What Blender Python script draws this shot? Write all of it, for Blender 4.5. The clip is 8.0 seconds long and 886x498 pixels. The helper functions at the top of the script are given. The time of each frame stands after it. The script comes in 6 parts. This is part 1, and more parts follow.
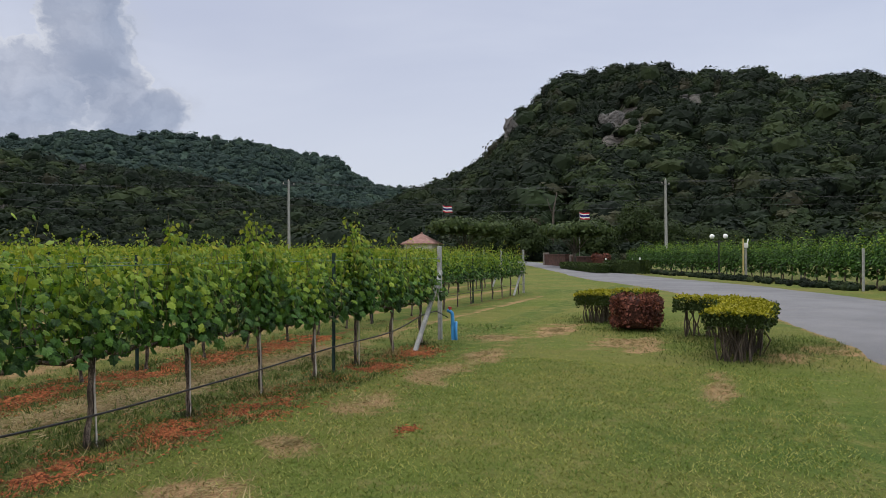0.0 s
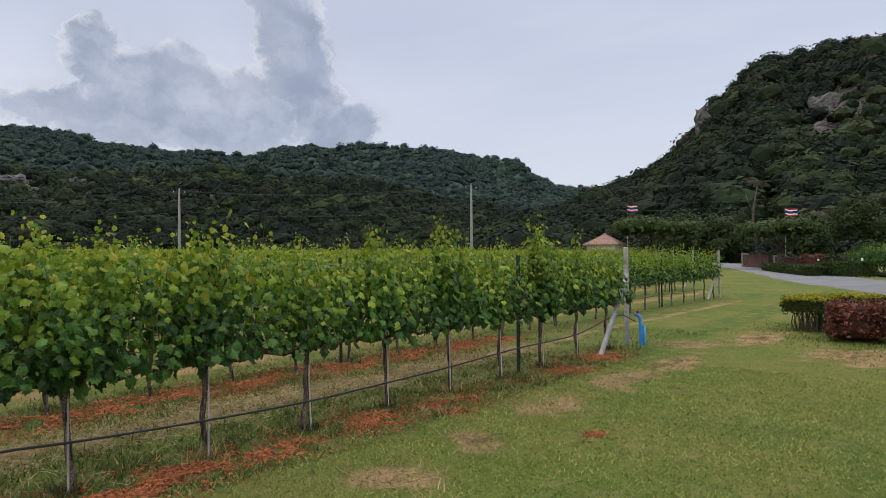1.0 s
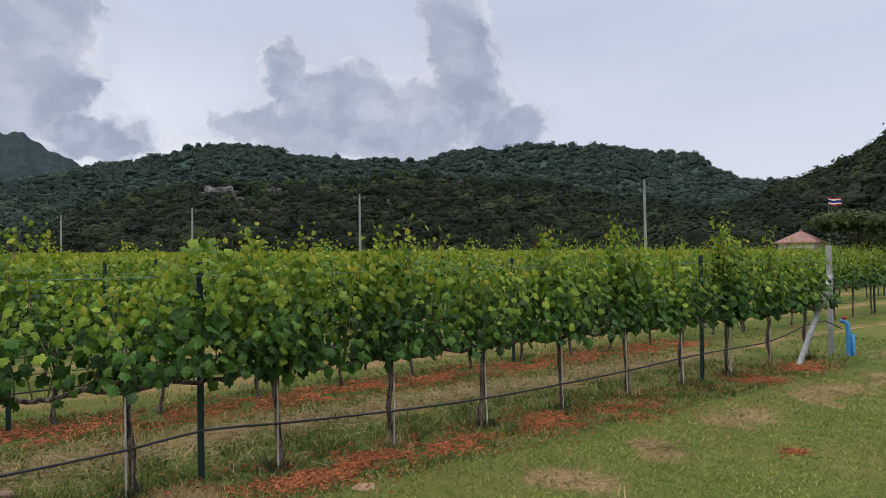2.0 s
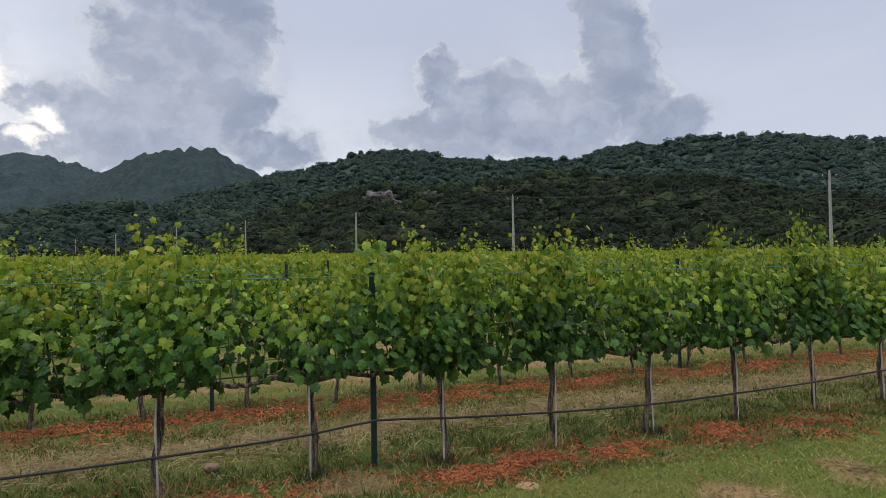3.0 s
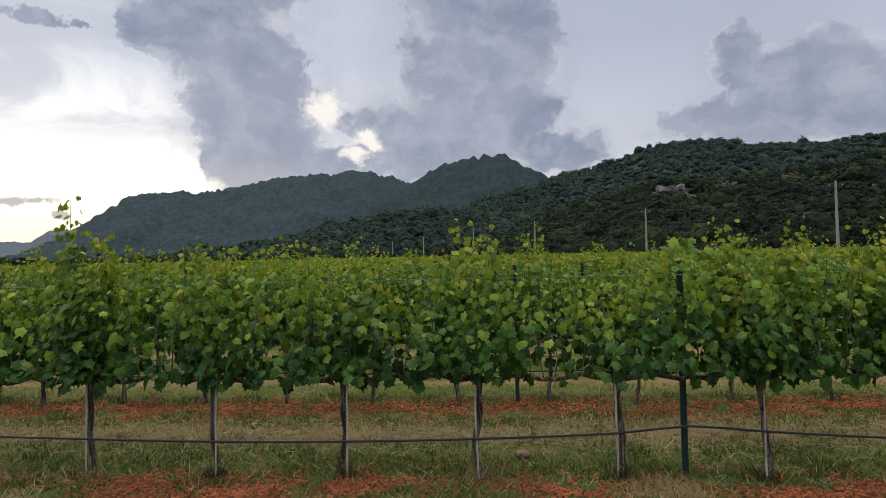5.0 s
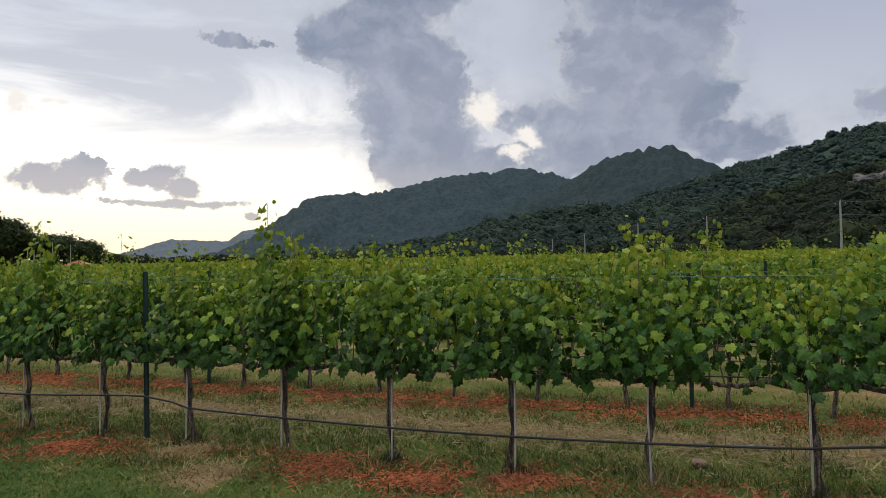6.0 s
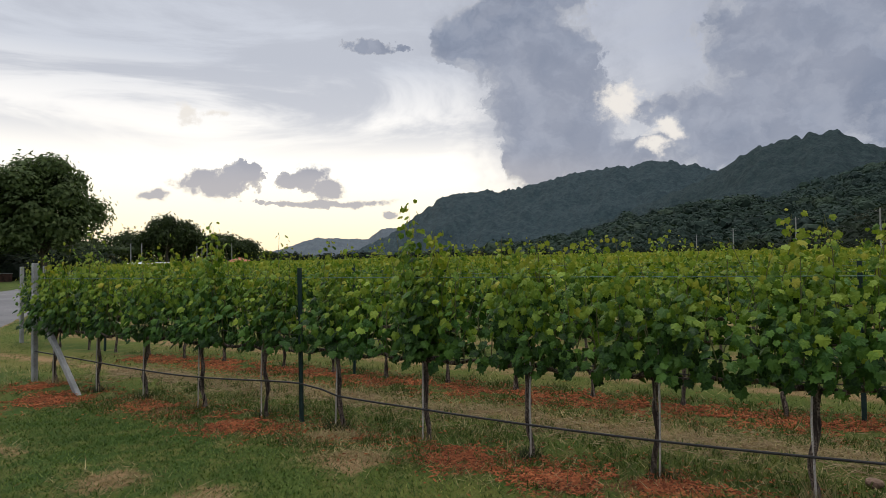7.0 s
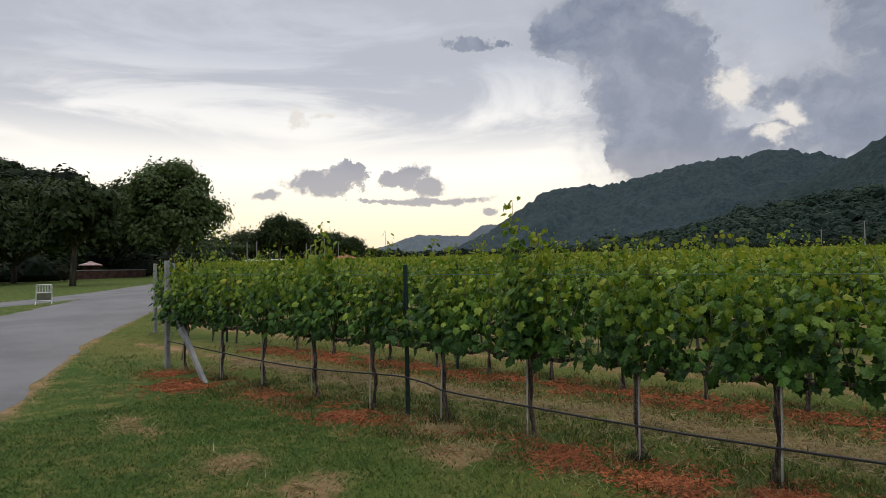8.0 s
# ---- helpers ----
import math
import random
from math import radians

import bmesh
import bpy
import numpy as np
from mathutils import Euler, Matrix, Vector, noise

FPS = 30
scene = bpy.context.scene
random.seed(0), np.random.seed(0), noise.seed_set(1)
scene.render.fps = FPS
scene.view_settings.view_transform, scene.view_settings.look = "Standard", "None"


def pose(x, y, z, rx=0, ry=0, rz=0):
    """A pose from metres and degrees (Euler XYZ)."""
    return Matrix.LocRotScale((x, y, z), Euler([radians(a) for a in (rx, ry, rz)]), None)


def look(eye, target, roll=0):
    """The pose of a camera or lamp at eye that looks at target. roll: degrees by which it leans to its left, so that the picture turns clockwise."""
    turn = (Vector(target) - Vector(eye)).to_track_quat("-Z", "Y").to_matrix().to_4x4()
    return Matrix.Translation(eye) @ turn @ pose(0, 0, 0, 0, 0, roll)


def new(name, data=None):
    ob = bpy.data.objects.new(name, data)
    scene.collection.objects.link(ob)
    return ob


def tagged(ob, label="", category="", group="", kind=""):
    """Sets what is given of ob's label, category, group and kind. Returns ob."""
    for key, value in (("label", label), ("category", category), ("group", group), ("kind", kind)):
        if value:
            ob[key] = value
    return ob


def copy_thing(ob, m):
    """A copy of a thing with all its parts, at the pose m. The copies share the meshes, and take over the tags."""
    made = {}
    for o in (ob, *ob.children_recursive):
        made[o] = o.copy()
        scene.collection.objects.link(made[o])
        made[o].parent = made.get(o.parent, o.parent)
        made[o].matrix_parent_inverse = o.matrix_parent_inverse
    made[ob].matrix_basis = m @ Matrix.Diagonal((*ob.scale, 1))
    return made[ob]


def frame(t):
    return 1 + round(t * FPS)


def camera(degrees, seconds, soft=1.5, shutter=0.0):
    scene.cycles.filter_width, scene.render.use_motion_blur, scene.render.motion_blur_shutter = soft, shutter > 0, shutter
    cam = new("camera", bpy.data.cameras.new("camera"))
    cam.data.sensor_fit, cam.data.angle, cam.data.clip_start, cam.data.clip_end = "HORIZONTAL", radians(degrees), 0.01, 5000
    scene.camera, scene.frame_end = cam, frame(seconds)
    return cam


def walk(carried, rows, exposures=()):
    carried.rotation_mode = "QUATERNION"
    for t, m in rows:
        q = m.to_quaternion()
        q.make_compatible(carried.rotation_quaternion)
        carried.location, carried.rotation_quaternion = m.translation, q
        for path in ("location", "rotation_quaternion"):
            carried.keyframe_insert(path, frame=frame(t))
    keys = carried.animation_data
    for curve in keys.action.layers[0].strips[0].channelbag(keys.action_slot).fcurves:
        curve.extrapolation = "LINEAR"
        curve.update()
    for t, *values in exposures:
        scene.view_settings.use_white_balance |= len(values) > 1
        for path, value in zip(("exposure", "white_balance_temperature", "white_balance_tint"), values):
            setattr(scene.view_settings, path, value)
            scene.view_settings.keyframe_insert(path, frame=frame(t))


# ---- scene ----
cam = camera(69.8, 8.0, soft=0.8)
# seconds, eye x, y, z, yaw, pitch, roll
PATH = [
    (0.0, 4.699, -0.023, 1.530, 23.95, 0.49, 0.51),
    (0.5, 4.701, -0.056, 1.537, 31.68, 0.58, 0.60),
    (1.0, 4.690, -0.092, 1.541, 40.14, 0.78, 0.70),
    (1.5, 4.689, -0.129, 1.542, 48.02, 0.93, 0.83),
    (3.0, 4.697, -0.240, 1.547, 68.96, 1.30, 0.99),
    (3.5, 4.698, -0.275, 1.546, 75.92, 1.47, 1.07),
    (4.0, 4.697, -0.301, 1.546, 82.18, 1.52, 1.17),
    (4.5, 4.712, -0.334, 1.545, 87.91, 1.62, 1.26),
    (6.0, 4.782, -0.417, 1.549, 108.78, 1.72, 0.91),
    (6.5, 4.799, -0.429, 1.548, 115.26, 1.70, 0.81),
    (7.0, 4.824, -0.439, 1.551, 120.76, 1.63, 0.75),
    (7.5, 4.850, -0.451, 1.555, 125.66, 1.53, 0.71),
    (8.0, 4.865, -0.449, 1.556, 129.78, 1.43, 0.78),
]
walk(cam, [(t, pose(x, y, z, 90 + pitch, roll, yaw)) for t, x, y, z, yaw, pitch, roll in PATH],
     exposures=[(0.0, 0.15), (1.5, 0.25), (3.5, 0.01), (4.0, -0.09), (4.5, -0.09), (6.5, -0.22), (8.0, -0.38)])

# ---- sky and sun ----
SUN_AZ, SUN_EL = 140.0, 13.0          # degrees from +y towards -x, above the horizon


class Nodes:
    """Short-hand for building node trees."""

    def __init__(self, tree):
        self.tree, self.links = tree, tree.links

    def put(self, socket, value):
        if isinstance(value, bpy.types.NodeSocket):
            self.links.new(value, socket)
        elif isinstance(value, bpy.types.Node):
            self.links.new(value.outputs[0], socket)
        else:
            socket.default_value = value

    def node(self, kind, inputs=None, **props):
        n = self.tree.nodes.new(kind)
        for key, value in props.items():
            setattr(n, key, value)
        for key, value in (inputs or {}).items():
            self.put(n.inputs[key], value)
        return n

    def math(self, op, a, b=0.0, c=0.0, clamp=False):
        return self.node("ShaderNodeMath", {0: a, 1: b, 2: c}, operation=op, use_clamp=clamp).outputs[0]

    def vec(self, op, a, b=(0, 0, 0)):
        n = self.node("ShaderNodeVectorMath", {0: a, 1: b}, operation=op)
        return n.outputs["Value" if op in ("LENGTH", "DOT_PRODUCT", "DISTANCE") else "Vector"]

    def noise(self, vector, scale, detail=4.0, rough=0.55, distort=0.0):
        return self.node("ShaderNodeTexNoise", {"Vector": vector, "Scale": scale, "Detail": detail, "Roughness": rough, "Distortion": distort})

    def span(self, value, lo, hi, a=0.0, b=1.0, smooth=True):
        return self.node("ShaderNodeMapRange", {0: value, 1: lo, 2: hi, 3: a, 4: b}, interpolation_type="SMOOTHSTEP" if smooth else "LINEAR").outputs[0]

    def mix(self, fac, a, b, blend="MIX"):
        n = self.node("ShaderNodeMix", {0: fac}, data_type="RGBA", blend_type=blend)
        for socket, value in ((n.inputs[6], a), (n.inputs[7], b)):
            self.put(socket, (*value, 1.0) if isinstance(value, tuple) and len(value) == 3 else value)
        return n.outputs[2]

    def ramp(self, fac, stops):
        n = self.node("ShaderNodeValToRGB", {0: fac})
        while len(n.color_ramp.elements) < len(stops):
            n.color_ramp.elements.new(0.5)
        for e, (p, c) in zip(n.color_ramp.elements, stops):
            e.position, e.color = p, (*c, 1.0)
        return n.outputs[0]


def make_sky():
    world = bpy.data.worlds.new("sky")
    scene.world = world
    world.use_nodes = True
    world.node_tree.nodes.clear()
    k = Nodes(world.node_tree)
    way = k.node("ShaderNodeTexCoord").outputs["Generated"]
    sep = k.node("ShaderNodeSeparateXYZ", {0: way})
    x, y, z = sep.outputs
    az = k.math("MULTIPLY", k.math("ARCTAN2", k.math("MULTIPLY", x, -1.0), y), 57.2958)
    el = k.math("MULTIPLY", k.math("ARCSINE", z), 57.2958)
    flat = k.node("ShaderNodeCombineXYZ", {0: az, 1: el}).outputs[0]
    nishita = k.node("ShaderNodeTexSky", sky_type="NISHITA", sun_disc=False, sun_elevation=radians(SUN_EL), sun_rotation=radians(-SUN_AZ))
    blue = k.vec("SCALE", nishita.outputs[0])
    blue.node.inputs["Scale"].default_value = 0.02
    # high thin overcast, brighter overhead
    wide_n = k.noise(k.vec("MULTIPLY", flat, (0.02, 0.05, 1.0)), 1.0, 5.0, 0.55, 0.4).outputs[0]
    veil = k.ramp(k.span(el, -2.0, 88.0, smooth=False), [(0.0, (0.56, 0.585, 0.66)), (0.1, (0.51, 0.535, 0.63)), (0.24, (0.43, 0.46, 0.58)), (0.38, (0.50, 0.53, 0.64)), (0.58, (1.75, 1.78, 1.86)), (1.0, (3.3, 3.32, 3.4))])
    veil = k.mix(k.span(wide_n, 0.4, 0.65, 0.0, 0.35), veil, (0.60, 0.625, 0.71))
    base = k.mix(1.0, veil, blue, "ADD")
    # evening light where the sun stands behind the veil
    s = Vector((-math.sin(radians(SUN_AZ)) * math.cos(radians(SUN_EL)), math.cos(radians(SUN_AZ)) * math.cos(radians(SUN_EL)), math.sin(radians(SUN_EL))))
    near_sun = k.vec("DOT_PRODUCT", way, tuple(s))
    pale = k.math("MULTIPLY", k.math("MULTIPLY", k.span(near_sun, 0.0, 0.7), k.span(el, 24.0, 4.0)), 0.75)
    base = k.mix(pale, base, (0.76, 0.78, 0.83))
    west = k.span(near_sun, 0.70, 0.97)
    band = k.ramp(k.span(el, 0.0, 40.0, smooth=False), [(0.0, (1.40, 1.10, 0.70)), (0.10, (1.50, 1.34, 1.0)), (0.2, (1.52, 1.44, 1.30)), (0.33, (1.22, 1.20, 1.18)), (0.44, (0.77, 0.81, 0.90)), (1.0, (0.56, 0.61, 0.74))])
    base = k.mix(west, base, band)
    # layered streaks of grey in the west
    streak_at = k.vec("MULTIPLY", flat, (0.03, 0.13, 1.0))
    streak = k.noise(streak_at, 1.2, 6.0, 0.6, 0.9).outputs[0]
    streaks = k.math("MULTIPLY", k.span(streak, 0.36, 0.57), k.math("MULTIPLY", k.span(el, 8.0, 14.0), k.span(near_sun, 0.6, 0.88)))
    base = k.mix(k.math("MULTIPLY", streaks, 0.8), base, (0.61, 0.645, 0.735))
    # heaped clouds: groups of round heads with billowing rims, ragged at the base
    tear = k.noise(k.vec("MULTIPLY", flat, (0.22, 0.26, 1.0)), 1.0, 8.0, 0.62)
    wob = k.vec("MULTIPLY", k.vec("SUBTRACT", tear.outputs["Color"], (0.5, 0.5, 0.5)), (5.4, 4.6, 0.0))
    at = k.vec("ADD", flat, wob)
    heads = [
        (69.4, 16.5, 2.4, 2.6), (63.5, 14.4, 5.7, 3.3), (57.2, 13.2, 5.5, 3.1), (53.0, 17.1, 3.2, 3.6), (53.4, 20.6, 2.8, 3.0), (54.2, 24.1, 2.8, 2.8), (51.3, 14.0, 2.8, 2.8), (71.9, 11.8, 3.0, 1.6), (62.1, 11.2, 11.5, 2.6), (49.0, 11.5, 3.2, 1.9),
        (91.3, 18.4, 6.7, 4.7), (91.4, 13.4, 6.6, 4.5), (92.2, 24.0, 5.9, 3.8), (86.7, 20.1, 3.4, 4.9), (86.5, 14.0, 2.7, 3.3), (94.7, 9.9, 6.6, 2.8), (84.0, 9.9, 4.0, 1.8), (97.5, 12.3, 3.2, 2.4), (90.7, 29.0, 7.2, 3.5),
        (117.6, 20.0, 3.6, 2.6), (114.4, 19.9, 5.2, 3.4), (111.4, 17.2, 5.3, 4.4), (111.2, 13.7, 5.4, 3.8), (110.2, 10.6, 5.6, 3.2), (106.2, 9.4, 5.2, 1.8), (101.9, 13.0, 2.0, 1.0), (112.5, 8.3, 2.1, 1.3), (111.5, 23.9, 5.6, 2.4),
    ]
    small = [(140.2, 7.2, 2.9, 1.0), (138.3, 8.2, 1.7, 1.1), (141.1, 7.6, 1.5, 1.0), (145.1, 6.2, 1.1, 0.4), (133.4, 7.8, 2.0, 0.9), (132.5, 8.2, 1.3, 0.9), (130.9, 6.9, 1.3, 1.0), (131.5, 5.8, 5.5, 0.32), (125.3, 4.7, 0.7, 0.35), (126.9, 19.3, 2.4, 0.6)]
    billow = k.node("ShaderNodeTexVoronoi", {"Vector": at, "Scale": 0.36, "Detail": 3.0, "Roughness": 0.6, "Lacunarity": 2.3, "Smoothness": 0.25}, voronoi_dimensions="2D", feature="SMOOTH_F1", normalize=True).outputs["Distance"]

    def group(rows, where, blend):
        least = None
        for a, e, ra, re in rows:
            d = k.vec("LENGTH", k.vec("MULTIPLY", k.vec("SUBTRACT", where, (a, e, 0.0)), (1.0 / ra, 1.0 / re, 0.0)))
            least = d if least is None else k.node("ShaderNodeMath", {0: least, 1: d, 2: blend}, operation="SMOOTH_MIN").outputs[0]
        return least

    near = k.math("ADD", group(heads, at, 0.45), k.math("MULTIPLY", k.math("SUBTRACT", billow, 0.34), 0.8))
    tiny = k.math("ADD", group(small, k.vec("ADD", flat, k.vec("MULTIPLY", wob, (0.3, 0.3, 0.0))), 0.2), k.math("MULTIPLY", k.math("SUBTRACT", k.noise(flat, 0.75, 6.0, 0.6).outputs[0], 0.52), 2.6))
    skirt = k.math("MULTIPLY", k.span(near, 1.75, 0.85), k.span(tear.outputs[0], 0.38, 0.62, 0.15, 0.6))
    base = k.mix(skirt, base, (0.47, 0.505, 0.60))
    near = k.math("MINIMUM", near, tiny)
    heavy = k.noise(k.vec("MULTIPLY", flat, (0.09, 0.11, 1.0)), 1.0, 3.0, 0.5).outputs[0]
    crisp = k.span(k.math("ADD", heavy, k.math("MULTIPLY", k.span(el, 8.0, 16.0), 0.25)), 0.42, 0.66)
    body = k.mix(crisp, k.span(near, 1.30, 0.66), k.span(near, 1.05, 0.93))
    puff = k.noise(k.vec("MULTIPLY", at, (0.20, 0.26, 1.0)), 1.0, 6.0, 0.58, 0.2).outputs[0]
    rim = k.math("MULTIPLY", k.span(near, 0.66, 1.02), k.span(puff, 0.34, 0.56))
    lit = k.noise(k.vec("MULTIPLY", k.vec("ADD", at, (1.3, -0.9, 0.0)), (0.20, 0.26, 1.0)), 1.0, 6.0, 0.58, 0.2).outputs[0]
    swell = k.span(k.math("SUBTRACT", puff, lit), -0.14, 0.16)
    grey = k.mix(k.span(heavy, 0.38, 0.62), (0.298, 0.346, 0.458), (0.405, 0.443, 0.545))
    grey = k.mix(k.span(puff, 0.42, 0.64, 0.0, 0.5), grey, (0.41, 0.44, 0.53))
    grey = k.mix(1.0, grey, k.mix(swell, (0.91, 0.915, 0.93), (1.13, 1.125, 1.11)), "MULTIPLY")
    grey = k.mix(k.span(billow, 0.10, 0.55, 0.0, 0.30), grey, (0.25, 0.295, 0.405))
    heap = k.mix(rim, grey, (0.59, 0.615, 0.685))
    heap = k.mix(k.math("MULTIPLY", k.span(el, 11.0, 7.0), west), heap, k.mix(rim, (0.50, 0.49, 0.54), (0.85, 0.79, 0.71)))
    out = k.mix(k.math("MULTIPLY", body, k.span(el, 4.0, 12.0, 0.85, 0.97)), base, heap)
    # bright breaks in the western cloud
    glow = None
    for a, e, ra, re in [(104.9, 13.9, 1.7, 1.3), (101.2, 11.3, 1.1, 0.7), (102.2, 9.9, 1.0, 0.6), (142.7, 13.2, 0.7, 0.8), (141.0, 13.4, 0.7, 0.4)]:
        d = k.vec("LENGTH", k.vec("MULTIPLY", k.vec("SUBTRACT", at, (a, e, 0.0)), (1.0 / ra, 1.0 / re, 0.0)))
        glow = d if glow is None else k.math("MINIMUM", glow, d)
    glow = k.math("ADD", glow, k.math("MULTIPLY", k.math("SUBTRACT", k.noise(flat, 0.8, 6.0, 0.62).outputs[0], 0.5), 2.8))
    out = k.mix(k.span(glow, 1.6, 0.45), out, (1.05, 1.0, 0.94))
    k.node("ShaderNodeOutputWorld", {0: k.node("ShaderNodeBackground", {0: out, 1: 1.0})})


make_sky()
sun_data = bpy.data.lights.new("evening_sun", "SUN")
sun_data.energy, sun_data.angle, sun_data.color = 0.5, radians(25), (1.0, 0.9, 0.78)
sun = new("evening_sun", sun_data)
sun.matrix_world = look((-300 * math.sin(radians(SUN_AZ)), 300 * math.cos(radians(SUN_AZ)), 180), (0, 0, 0))


# ---- materials ----
def material(name, build, rough=0.8, metal=0.0, bump=0.0, spec=0.3, thin=0.0):
    """build(k, pos) gives a colour socket, or (colour, height)."""
    m = bpy.data.materials.new(name)
    m.use_nodes = True
    m.node_tree.nodes.clear()
    k = Nodes(m.node_tree)
    pos = k.node("ShaderNodeNewGeometry").outputs["Position"]
    made = build(k, pos)
    colour, height = made if isinstance(made, tuple) and len(made) == 2 else (made, None)
    p = k.node("ShaderNodeBsdfPrincipled", {"Roughness": rough, "Metallic": metal, "Specular IOR Level": spec})
    k.put(p.inputs["Base Color"], (*colour, 1.0) if isinstance(colour, tuple) else colour)
    if height is not None and bump:
        b = k.node("ShaderNodeBump", {"Strength": 1.0, "Distance": bump, "Height": height})
        k.put(p.inputs["Normal"], b.outputs[0])
    shader = p.outputs[0]
    if thin:
        t = k.node("ShaderNodeBsdfTranslucent")
        k.put(t.inputs[0], k.mix(1.0, colour, (1.0, 1.15, 0.55), "MULTIPLY"))
        shader = k.node("ShaderNodeMixShader", {0: thin, 1: shader, 2: t.outputs[0]}).outputs[0]
    k.node("ShaderNodeOutputMaterial", {0: shader})
    return m


def scatter(k):
    """A number per piece or per joined island."""
    a = k.node("ShaderNodeObjectInfo").outputs["Random"]
    b = k.node("ShaderNodeNewGeometry").outputs["Random Per Island"]
    return k.math("FRACT", k.math("ADD", a, b))


def leaf_material(name, dark, mid, light, thin=0.3, rough=0.6, grain=60.0, spec=0.12):
    def build(k, pos):
        c = k.ramp(scatter(k), [(0.0, dark), (0.5, mid), (1.0, light)])
        n = k.noise(pos, grain, 3.0)
        big = k.noise(pos, 1.3, 2.0).outputs[0]
        c = k.mix(k.span(big, 0.35, 0.65, 0.0, 0.45), c, dark)
        return k.mix(k.span(n.outputs[0], 0.35, 0.7, 0.0, 0.3), c, light), n.outputs[0]
    return material(name, build, rough=rough, bump=0.003, spec=spec, thin=thin)


def mottled(name, a, b, scale, rough=0.8, bump=0.004, metal=0.0, fine=6.0, spec=0.3):
    def build(k, pos):
        n1 = k.noise(pos, scale, 5.0, 0.6).outputs[0]
        n2 = k.noise(pos, scale * fine, 3.0, 0.6).outputs[0]
        c = k.mix(k.span(n1, 0.32, 0.68), a, b)
        dark = tuple(0.55 * v for v in a)
        return k.mix(k.span(n2, 0.45, 0.75, 0.0, 0.5), c, dark), n2
    return material(name, build, rough=rough, bump=bump, metal=metal, spec=spec)


def streaked(name, a, b, scale=9.0, rough=0.85, bump=0.006):
    """Bark and weathered wood, drawn out along z."""
    def build(k, pos):
        n = k.noise(k.vec("MULTIPLY", pos, (1.0, 1.0, 0.12)), scale, 5.0, 0.65, 0.3).outputs[0]
        f = k.noise(pos, scale * 2.2, 3.0).outputs[0]
        return k.mix(k.span(n, 0.38, 0.64), a, k.mix(k.span(f, 0.4, 0.7), b, a)), n
    return material(name, build, rough=rough, bump=bump)


def ground_build(k, pos):
    cover = k.node("ShaderNodeAttribute", attribute_name="cover").outputs["Color"]
    red, straw, lush = k.node("ShaderNodeSeparateColor", {0: cover}).outputs[:3]
    flat = k.vec("MULTIPLY", pos, (1.0, 1.0, 0.0))
    n1 = k.noise(flat, 0.45, 5.0, 0.6).outputs[0]
    n2 = k.noise(flat, 2.6, 8.0, 0.72).outputs[0]
    n3 = k.noise(flat, 26.0, 6.0, 0.75).outputs[0]
    n4 = k.noise(flat, 110.0, 3.0, 0.7).outputs[0]
    speck = k.math("ADD", k.math("MULTIPLY", n3, 0.6), k.math("MULTIPLY", n4, 0.4))
    # grass base darkened to stand for soil and shade between the blades
    grass = k.mix(k.span(n1, 0.38, 0.62), (0.098, 0.126, 0.024), (0.145, 0.140, 0.036))
    grass = k.mix(k.span(n2, 0.50, 0.70, 0.0, 0.7), grass, (0.21, 0.175, 0.072))
    grass = k.mix(k.math("MULTIPLY", lush, k.span(n2, 0.62, 0.42)), grass, (0.048, 0.090, 0.018))
    grass = k.mix(k.span(speck, 0.50, 0.62, 0.0, 0.8), grass, (0.035, 0.048, 0.014))
    hay = k.mix(k.span(speck, 0.42, 0.58), (0.40, 0.25, 0.130), (0.19, 0.115, 0.060))
    worn = k.math("ADD", straw, k.math("MULTIPLY", k.math("SUBTRACT", n2, 0.5), 1.3))
    c = k.mix(k.span(k.math("ADD", worn, k.math("MULTIPLY", k.math("SUBTRACT", speck, 0.5), 1.6)), 0.36, 0.72, 0.0, 0.9), grass, hay)
    bark = k.mix(k.span(speck, 0.40, 0.60), (0.24, 0.070, 0.030), (0.060, 0.027, 0.017))
    strewn = k.math("ADD", red, k.math("MULTIPLY", k.math("SUBTRACT", n2, 0.5), 2.6))
    c = k.mix(k.span(k.math("ADD", strewn, k.math("MULTIPLY", k.math("SUBTRACT", speck, 0.5), 2.0)), 0.60, 0.92, 0.0, 0.8), c, bark)
    return c, speck


def road_build(k, pos):
    n1 = k.noise(pos, 0.35, 4.0, 0.6).outputs[0]
    n2 = k.noise(pos, 2.2, 5.0, 0.6).outputs[0]
    n3 = k.noise(pos, 90.0, 3.0, 0.7).outputs[0]
    c = k.mix(k.span(n1, 0.35, 0.65), (0.125, 0.123, 0.128), (0.172, 0.168, 0.172))
    c = k.mix(k.span(n2, 0.5, 0.7, 0.0, 0.45), c, (0.20, 0.185, 0.17))
    return k.mix(k.span(n3, 0.5, 0.75, 0.0, 0.5), c, (0.09, 0.088, 0.09)), n3


